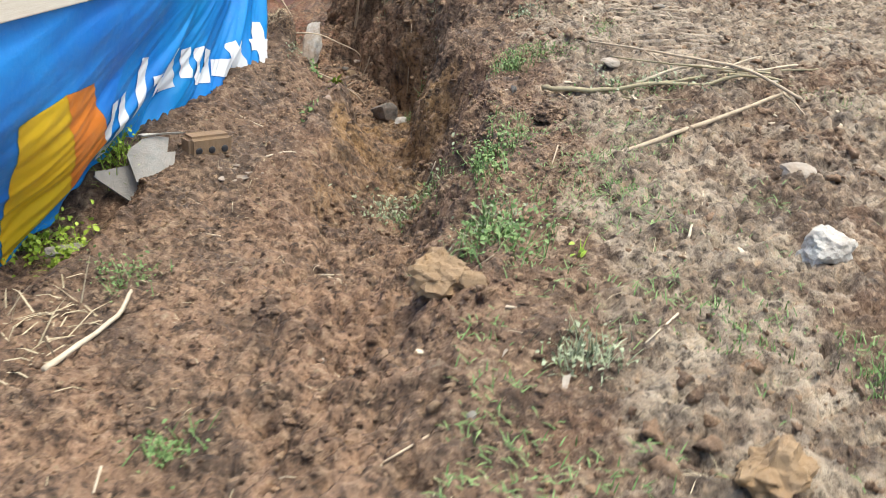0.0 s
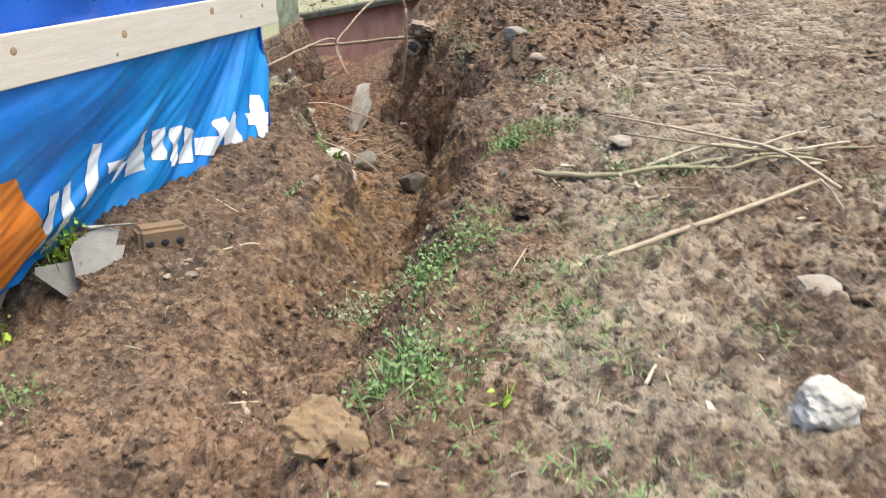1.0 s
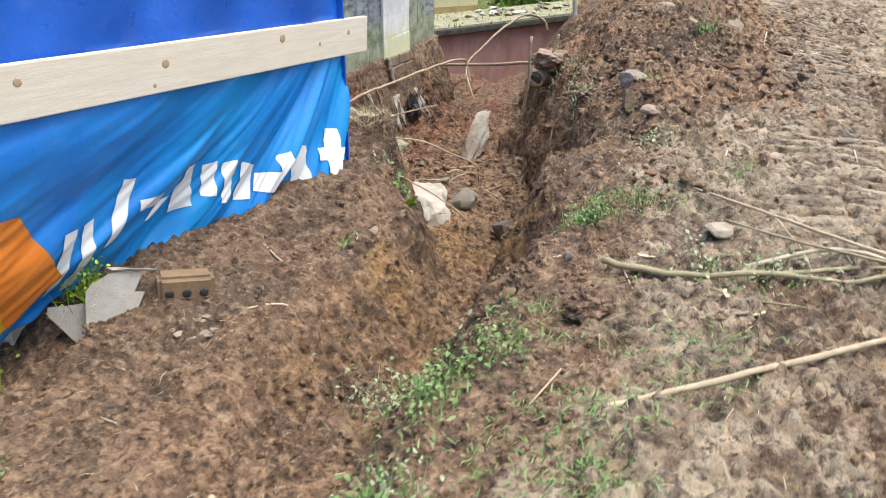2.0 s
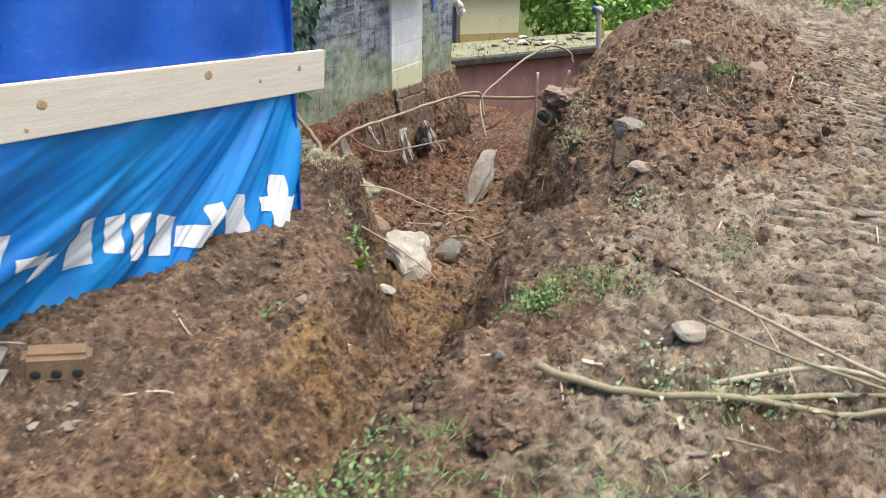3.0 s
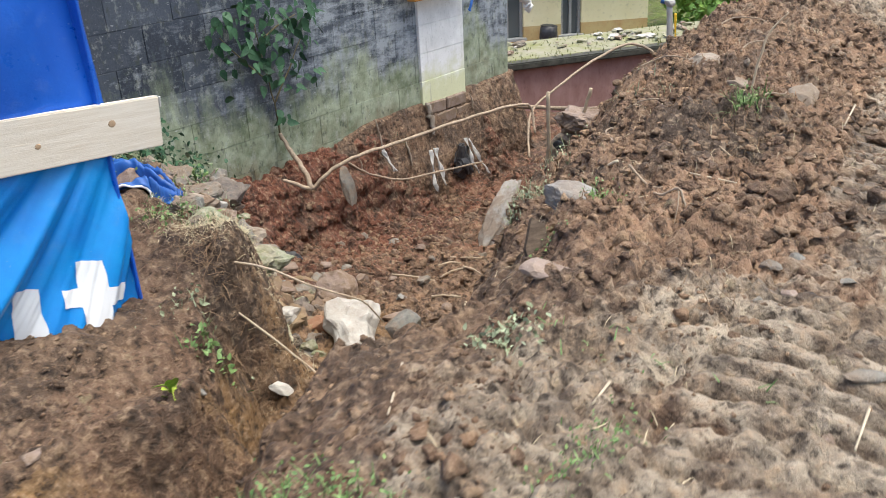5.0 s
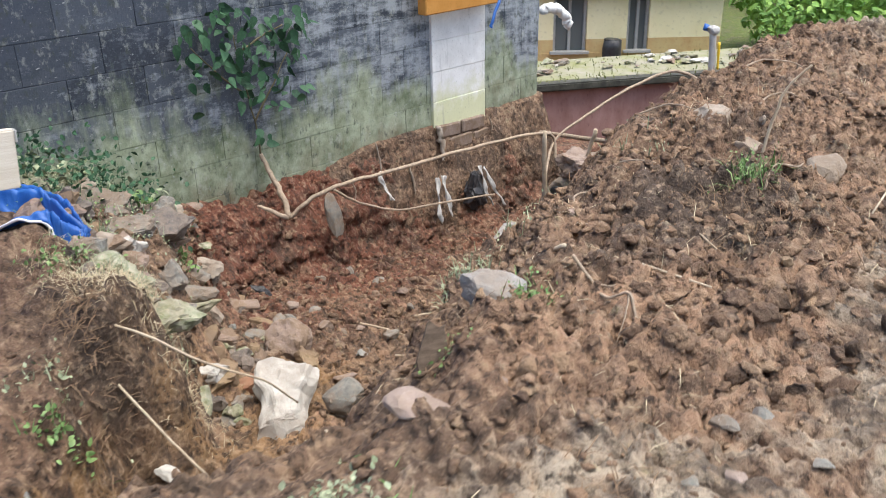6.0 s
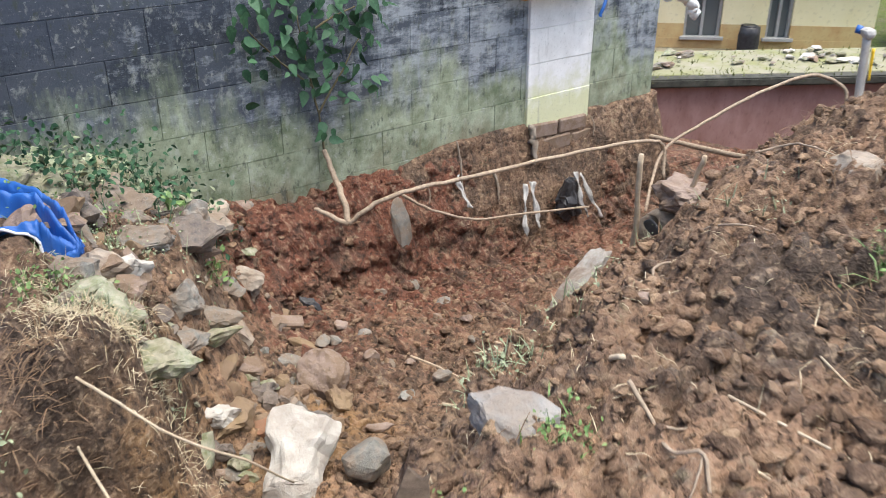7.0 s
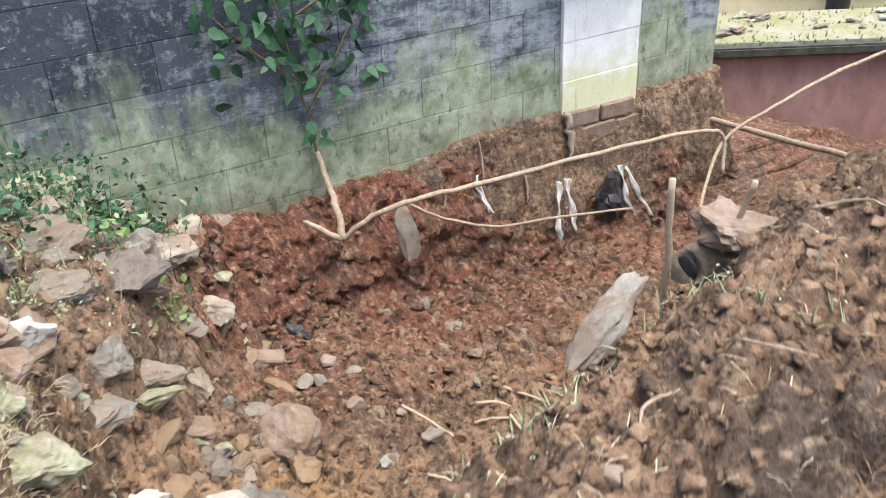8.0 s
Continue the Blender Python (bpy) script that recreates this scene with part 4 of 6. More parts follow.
# rubble heaped against the foot of the wall
pile = (("mossy", -2.62, 5.35, 0.34, 0.2), ("mossy", -2.9, 5.6, 0.3, 0.18), ("mossy", -2.75, 5.85, 0.28, 0.16), ("dusty", -2.62, 5.98, 0.2, 0.13), ("grey", -2.5, 5.72, 0.3, 0.1), ("dark", -2.35, 5.55, 0.28, 0.16), ("white", -1.9, 5.57, 0.21, 0.17),
        ("grey", -2.15, 5.75, 0.22, 0.1), ("grey", -2.45, 6.0, 0.24, 0.15), ("dusty", -2.65, 6.15, 0.22, 0.13), ("dusty", -2.55, 6.27, 0.17, 0.14), ("dark", -2.3, 5.95, 0.24, 0.15), ("grey", -2.05, 5.9, 0.2, 0.12), ("dusty", -2.2, 6.08, 0.16, 0.1), ("mossy", -1.62, 5.45, 0.22, 0.14), ("mossy", -1.52, 5.52, 0.22, 0.14), ("grey", -1.78, 5.42, 0.18, 0.11),
        ("white", -1.68, 5.74, 0.14, 0.1), ("grey", -1.6, 5.83, 0.08, 0.06), ("grey", -1.82, 5.72, 0.17, 0.07), ("grey", -1.95, 5.78, 0.15, 0.1), ("pink", -1.98, 5.98, 0.15, 0.1), ("grey", -1.58, 6.03, 0.16, 0.16), ("yellow", -1.62, 6.15, 0.13, 0.12), ("yellow", -1.72, 6.28, 0.12, 0.1), ("dark", -2.7, 5.1, 0.3, 0.2), ("mossy", -2.95, 5.85, 0.3, 0.24), ("mossy", -2.93, 6.1, 0.26, 0.2), ("mossy", -2.96, 5.45, 0.34, 0.24), ("dusty", -2.86, 6.3, 0.22, 0.14))
for k, (kind, x, y, w, h) in enumerate(pile):
    z = top(x, y)
    ob = place_stone("rubble_stone", {"mossy": "moss-grown rubble stone against the block wall", "white": "pale broken concrete stone in the rubble", "grey": "grey flat stone in the rubble", "dark": "dark damp stone in the rubble", "pink": "pinkish grey stone in the rubble", "yellow": "ochre clay-covered stone in the rubble", "dusty": "dusty pale stone in the rubble"}[kind], x, y, (w, w * rs.uniform(0.65, 0.95), h), kind, 400 + k, (rs.uniform(-20, 20), rs.uniform(-20, 20), rs.uniform(0, 180)), 0.52, 18, 4, 0.12, 0.58, "rubble pile")
for k in range(185):
    x = rs.uniform(-2.98, -1.5)
    y = rs.uniform(5.35, 6.15 - 0.25 * (x + 1.5))
    w = rs.uniform(0.03, 0.09) if k % 4 else rs.uniform(0.09, 0.18)
    kind = rs.choice(["pink", "grey", "mossy", "dusty", "grey", "yellow", "dark", "mossy", "dark", "grey"])
    place_stone("rubble_piece", {"mossy": "small mossy piece in the rubble", "white": "small pale piece of broken concrete in the rubble", "grey": "small grey piece of stone in the rubble", "dark": "small dark damp stone in the rubble", "pink": "small pinkish stone in the rubble", "yellow": "small clay-covered stone in the rubble", "dusty": "small dusty piece of rock in the rubble", "concrete": "small piece of broken concrete in the rubble"}[kind], x, y, (w, w * rs.uniform(0.6, 0.95), w * rs.uniform(0.4, 0.75)), kind, 800 + k, (rs.uniform(-30, 30), rs.uniform(-30, 30), rs.uniform(0, 180)), 0.42, 15, 3, 0.12, 0.6, "rubble pile")
# stones scattered on the pit floor and the spoil
for k in range(70):
    if k < 38:
        x, y = rs.uniform(-2.7, -1.2), rs.uniform(6.1, 7.6)
    elif k < 55:
        x, y = rs.uniform(-0.5, 0.9), rs.uniform(5.5, 7.3)
    else:
        x, y = rs.uniform(-1.0, 1.4), rs.uniform(1.6, 5.2)
    w = rs.uniform(0.035, 0.1) if k < 38 else rs.uniform(0.025, 0.06)
    kind = rs.choice(["pink", "grey", "pink", "yellow", "grey", "pink"])
    place_stone("small_stone", {"pink": "small pinkish stone bedded in soil", "grey": "small grey stone bedded in soil", "yellow": "small ochre stone bedded in soil", "white": "small pale stone bedded in soil"}[kind], x, y, (w, w * rs.uniform(0.6, 1), w * rs.uniform(0.45, 0.8)), kind, 500 + k, (rs.uniform(-20, 20), 0, rs.uniform(0, 180)), 0.4, 18, 2, 0.12, 0.56, "scattered stones")


def shard_mesh(name, w, h, thick, material, seed):
    """A broken flat piece with a ragged outline."""
    rs2 = np.random.RandomState(seed)
    n = 9
    a = np.sort(rs2.uniform(0, 2 * math.pi, n))
    r = rs2.uniform(0.6, 1.0, n)
    bm = bmesh.new()
    low = [bm.verts.new((0.5 * w * k * math.copysign(abs(math.cos(q)) ** 0.6, math.cos(q)), 0.5 * h * k * math.copysign(abs(math.sin(q)) ** 0.6, math.sin(q)), 0)) for q, k in zip(a, r)]
    face = bm.faces.new(low)
    out = bmesh.ops.extrude_face_region(bm, geom=[face])
    bmesh.ops.translate(bm, verts=[v for v in out["geom"] if isinstance(v, bmesh.types.BMVert)], vec=(0, 0, thick))
    bmesh.ops.recalc_face_normals(bm, faces=bm.faces[:])
    mesh = bpy.data.meshes.new(name)
    bm.to_mesh(mesh)
    bm.free()
    mesh.materials.append(material)
    return mesh


for k in range(34):
    x, y = (rs.uniform(0.3, 1.5), rs.uniform(3.6, 4.5)) if k < 16 else (rs.uniform(-1.1, 1.2), rs.uniform(1.6, 6.9))
    s = rs.uniform(0.014, 0.035)
    thing("wood_chip", "pale splinter of wood trodden into the soil", "wood chip", pose(x, y, top(x, y) + 0.004, rs.uniform(-15, 15), rs.uniform(-15, 15), rs.uniform(0, 180)), shard_mesh("wood_chip", s * 2.2, s * 0.8, 0.004, BARK2 if k % 3 else STONES["dusty"], 700 + k), "wood chips")


thing("bark_piece", "dark rotten bark piece standing at the pit rim", "bark", pose(-0.15, 5.55, top(-0.15, 5.55) + 0.03, 62, 8, 50), shard_mesh("bark_piece", 0.09, 0.19, 0.025, ROTTEN, 65))


def perforated_brick(at):
    """A muddy brick with a row of black discs for the holes in its side."""
    root = thing("perforated_brick", "muddy perforated clay brick lying on the bank", "brick", at)
    bm = bmesh.new()
    bmesh.ops.create_cube(bm, size=1, matrix=Matrix.Diagonal((0.2, 0.1, 0.1, 1)))
    bmesh.ops.bevel(bm, geom=bm.edges[:], offset=0.016, segments=3, affect="EDGES")
    mesh = bpy.data.meshes.new("body")
    bm.to_mesh(mesh)
    bm.free()
    mesh.materials.append(CLAYBRICK)
    body = part("body", mesh, root)
    for dx in (-0.06, 0.0, 0.06):
        v, f = ICO[2]
        # a flat black disc stands in for the shade inside each hole
        part("hole_disc", fast_mesh("hole_disc", v * np.array((0.017, 0.004, 0.016)), f, BLACKBAG), root, "black disc for the shade in a round hole", at=pose(dx, -0.0505, -0.012))
    return body


perforated_brick(pose(-1.27, 3.5, top(-1.27, 3.5) + 0.015, -4, 6, 46))
thing("red_brick", "broken red brick among the pit stones", "brick", pose(-1.64, 5.93, top(-1.64, 5.93) + 0.03, 20, 25, 30), stone_mesh("red_brick", (0.12, 0.09, 0.09), BRICK, 61, 12, 3, 0.03))
thing("flat_brick", "pale flat brick piece on red clay", "brick", pose(-2.46, 6.42, top(-2.46, 6.42) + 0.015, 15, 10, 70), box_mesh("flat_brick", (0.15, 0.07, 0.04), STONES["pink"], 0.008))
thing("fibre_cement_sheet", "broken grey fibre cement sheet leaning under the banner", "sheet", pose(-1.46, 3.33, top(-1.46, 3.33) + 0.03, 12, 38, -28), shard_mesh("fibre_cement_sheet", 0.2, 0.26, 0.012, FIBROCEMENT, 62))
thing("fibre_cement_sheet", "dark broken fibre cement sheet under the banner", "sheet", pose(-1.56, 3.2, top(-1.56, 3.2) + 0.05, 6, 48, -40), shard_mesh("fibre_cement_sheet", 0.24, 0.3, 0.012, FIBROCEMENT, 63))
thing("metal_strip", "bent pale metal strip lying under the banner hem", "strip", pose(-1.43, 3.45, -0.2, 0, -38, 118), shard_mesh("metal_strip", 0.075, 0.27, 0.012, STONES["white"], 64))
thing("metal_strip", "short pale strip poking from under the banner", "strip", pose(-1.58, 2.83, top(-1.58, 2.83) + 0.05, 0, 15, -60), box_mesh("metal_strip", (0.05, 0.2, 0.015), FIBROCEMENT, 0.003))
for k, (x, y, s) in enumerate(((-1.12, 3.42, 0.03), (-1.08, 3.36, 0.06), (-1.14, 3.3, 0.035), (-1.03, 3.43, 0.03), (-1.17, 3.36, 0.022), (-1.1, 3.31, 0.02), (-1.05, 3.38, 0.025), (-1.12, 3.4, 0.018), (-1.0, 3.4, 0.016))):
    thing("plaster_chip", "crumbled white plaster chip on the bank", "plaster", pose(x, y, top(x, y) + 0.002, 0, 0, 40 * k), shard_mesh("plaster_chip", s * 1.7, s * 1.1, 0.004, STONES["dusty"], 70 + k), "plaster chips")


# ---- sticks, roots and pipes ----
def on_ground(pts, lift):
    return [(x, y, top(x, y) + lift + (p[0] if p else 0)) for x, y, *p in pts]


def stick(name, label, pts, r0, r1, material, twigs=(), lift=None, category="stick", free=False, seed=1, sides=7):
    root = thing(name, label, category, pose(0, 0, 0))
    P = pts if free else on_ground(pts, (lift if lift is not None else r0 * 0.8))
    part("stem", tube_mesh("stem", P, np.linspace(r0, r1, len(P)), material, sides, 5, r0 * 0.3, seed), root)
    for k, (q, r) in enumerate(twigs):
        part("twig", tube_mesh("twig", q if free else on_ground(q, r), np.linspace(r, r * 0.5, len(q)), material, 5, 4, r * 0.3, seed + k), root)
    return root


stick("fallen_branch", "peeling green and pale branch lying across the rut", ((0.17, 3.86, 0.02), (0.33, 3.84), (0.46, 3.86), (0.69, 3.92), (0.9, 3.98), (1.1, 4.06), (1.35, 4.15)), 0.0115, 0.006, GREENBARK, ((((0.69, 3.92), (0.9, 4.05), (1.2, 4.2), (1.5, 4.3)), 0.009), (((0.46, 3.86), (0.6, 3.8), (0.8, 3.76)), 0.005)), 0.016, "branch", seed=3)
stick("bare_stick", "long straight pale stick lying on mud", [(0.34, 3.08, -0.07), (0.63, 3.32, -0.04), (0.95, 3.6, -0.015), (1.24, 3.88, 0.01)], 0.0105, 0.008, BARK, (([(1.22, 3.86, 0.01), (1.25, 3.76, 0.0), (1.27, 3.66, -0.02)], 0.006),), free=True, seed=4)
stick("thin_stick", "thin brown stick lying across the ruts", [(0.42, 4.43, 0.04), (0.65, 4.26, 0.06), (0.9, 4.1, 0.07), (1.1, 4.0, 0.06), (1.27, 3.75, 0.02)], 0.005, 0.008, BARK, (([(0.65, 4.26, 0.06), (0.75, 4.1, 0.03), (0.8, 4.0, 0.0)], 0.003),), free=True, seed=5)
stick("thin_stick", "thin grey twig crossing a larger branch", [(0.5, 4.25, 0.02), (0.72, 4.12, 0.04), (0.95, 4.05, 0.05), (1.2, 4.02, 0.05)], 0.004, 0.005, GREENBARK, free=True, seed=16)
stick("forked_stick", "pale forked stick lying beside a branch", ((0.6, 4.02), (0.85, 4.1, 0.02), (1.1, 4.16, 0.02), (1.4, 4.3)), 0.008, 0.005, BARK2, ((((1.0, 4.13, 0.02), (1.2, 4.35), (1.4, 4.55)), 0.005),), 0.012, seed=6)
stick("thin_stick", "short thin stick half buried in the mud", ((0.62, 2.52), (0.64, 2.6), (0.66, 2.7)), 0.005, 0.004, BARK2, seed=7)
stick("short_stick", "short broken brown stick on the bank", ((-0.6, 2.76), (-0.56, 2.68), (-0.5, 2.58)), 0.011, 0.012, BARK, lift=0.008, seed=8)
stick("pale_stick", "peeled white stick stuck in the spoil", ((-0.28, 6.07), (-0.21, 6.06), (-0.145, 6.05)), 0.007, 0.006, BARK2, seed=9)
stick("dry_stalk", "dry bent stalk standing in the spoil", ((-0.02, 6.9, 0.0), (0.0, 6.93, 0.12), (0.02, 6.95, 0.22), (0.07, 6.98, 0.28)), 0.006, 0.003, BARK, seed=10)
stick("thin_root", "thin pale root trailing out of the turf", [(-1.38, 5.26, -0.24), (-1.2, 5.32, -0.24), (-1.05, 5.43, -0.33), (-0.97, 5.58, -0.43), (-1.0, 5.72, -0.6)], 0.0045, 0.003, BARK, free=True, seed=11, category="root")
stick("thin_root", "thin broken root sticking out of the trench side", [(-1.3, 5.24, -0.42), (-1.1, 5.26, -0.5), (-0.96, 5.3, -0.6), (-0.9, 5.34, -0.68)], 0.0045, 0.004, BARK, free=True, seed=12, category="root")
stick("thin_root", "thin pale root lying on the bank", ((-1.28, 4.0), (-1.12, 3.92), (-0.98, 3.86)), 0.004, 0.003, BARK2, seed=13)
stick("dry_stalk", "pale dry stalk lying on the bank", ((-1.02, 3.52), (-0.92, 3.6, 0.01), (-0.8, 3.68)), 0.004, 0.004, BARK2, seed=14)
stick("broken_stick", "thick pale broken stick lying in straw", ((-1.12, 2.33, 0.02), (-1.1, 2.18, 0.01), (-1.12, 1.98), (-1.16, 1.86)), 0.006, 0.010, BARK2, seed=15)
for k in range(9):
    x, y, a = rs.uniform(-1.95, -1.25), rs.uniform(6.55, 7.2), rs.uniform(-0.6, 0.9)
    ln = rs.uniform(0.12, 0.3)
    stick("dead_twig", "pale dead twig lying on the pit floor", ((x, y, 0.01), (x + ln * math.cos(a) * 0.5, y + ln * math.sin(a) * 0.5, 0.03), (x + ln * math.cos(a), y + ln * math.sin(a), 0.01)), 0.007, 0.004, BARK, seed=20 + k)
stick("branching_root", "thin branching root lying on the spoil", ((-0.06, 5.97), (0.0, 5.973), (0.06, 5.956, 0.005), (0.12, 5.96), (0.17, 5.93), (0.215, 5.895)), 0.0045, 0.003, ROOT, ((((0.06, 5.956), (0.1, 6.0), (0.13, 6.06)), 0.003), (((0.12, 5.96), (0.14, 5.92), (0.15, 5.87)), 0.003), (((0.0, 5.973), (0.03, 6.03), (0.02, 6.09)), 0.003)), 0.01, "root", seed=17)
for k, (x0, y0, a, ln) in enumerate(((-0.5, 6.6, 0.4, 0.25), (-0.7, 7.4, 2.6, 0.3), (-0.45, 7.6, 0.9, 0.28), (-0.75, 7.85, 1.9, 0.3), (-0.2, 7.25, 1.2, 0.2), (0.1, 6.7, 1.5, 0.22), (-0.6, 7.1, 0.2, 0.24), (-0.35, 6.4, 2.2, 0.2), (-0.9, 8.1, 0.7, 0.3))):
    c, s = math.cos(a) * ln, math.sin(a) * ln
    stick("thin_root", "thin brown root trailing over the spoil", ((x0, y0), (x0 + c * 0.35 - s * 0.1, y0 + s * 0.35 + c * 0.1, 0.02), (x0 + c * 0.7 + s * 0.08, y0 + s * 0.7 - c * 0.08, 0.03), (x0 + c, y0 + s, 0.005)), 0.0042, 0.002, ROOT, category="root", seed=110 + k)
for k in range(44):
    x, y, a = rs.uniform(-1.0, 1.5), rs.uniform(1.5, 7.8), rs.uniform(0, 6.28)
    ln = rs.uniform(0.06, 0.2)
    stick("small_twig", "small pale twig lying on the soil", ((x, y), (x + ln * math.cos(a), y + ln * math.sin(a), 0.004)), 0.0035, 0.0025, BARK if k % 2 else BARK2, seed=40 + k)

# the long root that crosses the pit, and its fork at the wall
V = (-2.72, 6.93, -0.76)
stick("long_root", "long brown root stretched across the pit", [V, (-2.66, 7.02, -0.67), (-2.6, 7.18, -0.61), (-2.55, 7.5, -0.6), (-2.5, 8.0, -0.6), (-2.48, 8.5, -0.62), (-2.47, 8.9, -0.66), (-2.46, 9.03, -0.73), (-2.4, 8.98, -0.9)], 0.013, 0.010, ROOT, free=True, seed=61, category="root")
stick("forked_root", "broken forked root hanging out of the clay", [V, (-2.8, 6.95, -0.66), (-2.93, 6.97, -0.55), (-3.02, 6.98, -0.46)], 0.018, 0.013, ROOT, (([V, (-2.78, 6.86, -0.72), (-2.84, 6.8, -0.68)], 0.018),), free=True, seed=62, category="root")
stick("wire_root", "thin sagging root below the long one", [(-2.72, 7.26, -0.68), (-2.72, 7.45, -0.82), (-2.7, 7.75, -0.95), (-2.68, 8.1, -1.0), (-2.55, 8.5, -1.02)], 0.008, 0.007, ROOT, free=True, seed=63, category="root")
stick("leaning_root", "bent brown root leaning out of the pit over a wall", [(-2.2, 8.6, -0.95), (-2.46, 9.02, -0.76), (-2.42, 9.35, -0.62), (-2.37, 9.8, -0.5), (-2.3, 10.25, -0.44), (-2.15, 10.4, -0.5), (-2.1, 10.42, -0.62)], 0.009, 0.013, ROOT, free=True, seed=64, category="root")
stick("wooden_pole", "thin brown pole laid across the pit corner", [(-3.1, 9.5, -0.9), (-2.5, 9.42, -0.82), (-1.9, 9.3, -0.72), (-1.2, 9.1, -0.6), (-0.9, 9.0, -0.5)], 0.017, 0.017, ROOT, free=True, seed=65, category="pole")
stick("stake", "thin wooden stake standing at the pit edge", [(-1.36, 7.5, -0.75), (-1.3, 7.44, -0.4), (-1.28, 7.41, -0.07)], 0.012, 0.011, BARK, free=True, seed=66, category="stake")
stick("stake", "leaning wooden stake standing at the pit edge", [(-1.3, 7.6, -0.6), (-1.2, 7.6, -0.3), (-1.13, 7.6, -0.08)], 0.012, 0.01, BARK, free=True, seed=67, category="stake")
def ribbon_mesh(name, y0, z0, y1, z1, width, material, seed):
    """A crumpled strip of plastic hanging down the clay."""
    rs = np.random.RandomState(seed)
    s, w = np.meshgrid(np.linspace(0, 1, 22), np.linspace(-1, 1, 6), indexing="ij")
    wide = width * (0.55 + 0.9 * fbm(s * 3, s * 0 + seed, 0.5, 2, seed) + 0.25)
    Y = y0 + (y1 - y0) * s + w * wide * 0.5 + 0.05 * fbm(s, s * 0 + seed * 3.1, 0.3, 2, 7)
    X = -2.84 + 0.08 * s + 0.03 * fbm(s * 2, w + seed, 0.4, 3, 9) + 0.012 * w * np.sin(s * 9 + seed)
    Z = z0 + (z1 - z0) * s
    i, j = np.meshgrid(np.arange(21), np.arange(5), indexing="ij")
    a = (i * 6 + j).ravel()
    mesh = fast_mesh(name, np.stack([X, Y, Z], -1).reshape(-1, 3), np.stack([a, a + 6, a + 7, a + 1], 1), material)
    bm = bmesh.new()
    bm.from_mesh(mesh)
    bmesh.ops.solidify(bm, geom=bm.faces[:], thickness=0.004)
    bm.to_mesh(mesh)
    bm.free()
    return mesh


for k, (y0, z0, y1, z1) in enumerate(((8.23, -0.9, 8.2, -1.2), (8.3, -0.9, 8.3, -1.18), (8.66, -0.92, 8.72, -1.22), (8.7, -0.94, 8.86, -1.26), (7.72, -0.72, 7.74, -0.9))):
    thing("torn_sack", "torn white plastic sack strip hanging from the bank", "sack", mesh=ribbon_mesh("torn_sack", y0, z0, y1, z1, 0.032, CLEARPLAST, 70 + k), group="torn sack strips")
thing("black_bag", "black plastic bag buried in the bank", "bag", pose(-2.84, 8.62, -1.08, 0, 0, 10), stone_mesh("black_bag", (0.12, 0.3, 0.28), BLACKBAG, 81, 14, 3, 0.25))
thing("black_bag", "scrap of black plastic on the red clay", "bag", pose(-2.63, 6.62, top(-2.63, 6.62) + 0.02, 0, 20, 40), stone_mesh("black_bag", (0.12, 0.06, 0.06), BLACKBAG, 82, 14, 3, 0.15))

def hollow_log():
    root = thing("hollow_log", "short rotten hollow log at the pit edge", "log", pose(-1.26, 7.6, -0.42, 0, 0, 25))
    part("bark", tube_mesh("bark", [(0.09, 0.12, -0.02), (0, 0, 0), (-0.05, -0.09, 0.01)], (0.06, 0.07, 0.062), ROOT, 10, 3, 0.016, 5), root)
    v, f = ICO[2]
    # black disc stands for the hollow's shade; the log round it is assumed
    part("hollow_disc", fast_mesh("hollow_disc", v * np.array((0.046, 0.008, 0.046)), f, BLACKBAG), root, "black disc for the shade in the rotten hollow", at=pose(-0.05, -0.092, 0.01, 0, 0, -25))


hollow_log()


def build_standpipe():
    root = thing("standpipe", "grey plastic standpipe with a blue-capped valve", "pipe", pose(-1.56, 9.45, 0))
    part("pole", tube_mesh("pole", [(0.05, -0.02, -0.75), (0.02, 0, -0.2), (0, 0, 0.05)], (0.022, 0.022, 0.022), GALV, 10), root)
    part("valve", stone_mesh("valve", (0.07, 0.07, 0.06), GALV, 91, 4, 2, 0.02), root, at=pose(0, 0, 0.07))
    part("cap", tube_mesh("cap", [(-0.03, 0, 0.08), (-0.06, -0.01, 0.085)], (0.022, 0.022), BLUETARP, 10), root, "faded blue cap")
    part("tape", tube_mesh("tape", [(0.05, 0, 0.0), (0.055, 0.0, -0.09), (0.06, 0, -0.17)], (0.01, 0.008, 0.006), YELLOW, 5), root, "yellow tape end")


build_standpipe()
stick("elbow_pipe", "white plastic elbow pipe sticking out past the wall", [(-3.4, 10.05, -0.07), (-3.38, 10.15, -0.06), (-3.36, 10.25, -0.09), (-3.35, 10.31, -0.17), (-3.35, 10.32, -0.22)], 0.04, 0.04, PVC, free=True, seed=99, category="pipe", sides=12)
thing("orange_board", "orange-stained board fixed high on the column", "board", pose(-2.93, 8.58, 0.3), box_mesh("orange_board", (0.08, 0.72, 0.24), plain_material("orange_wood", (0.45, 0.2, 0.04), (0.55, 0.27, 0.07), 8), 0.006))
stick("blue_strap", "blue strap hanging below a board", [(-2.87, 8.9, 0.2), (-2.86, 8.82, 0.08), (-2.86, 8.8, 0.03)], 0.012, 0.01, BLUETARP, free=True, seed=98, category="strap")


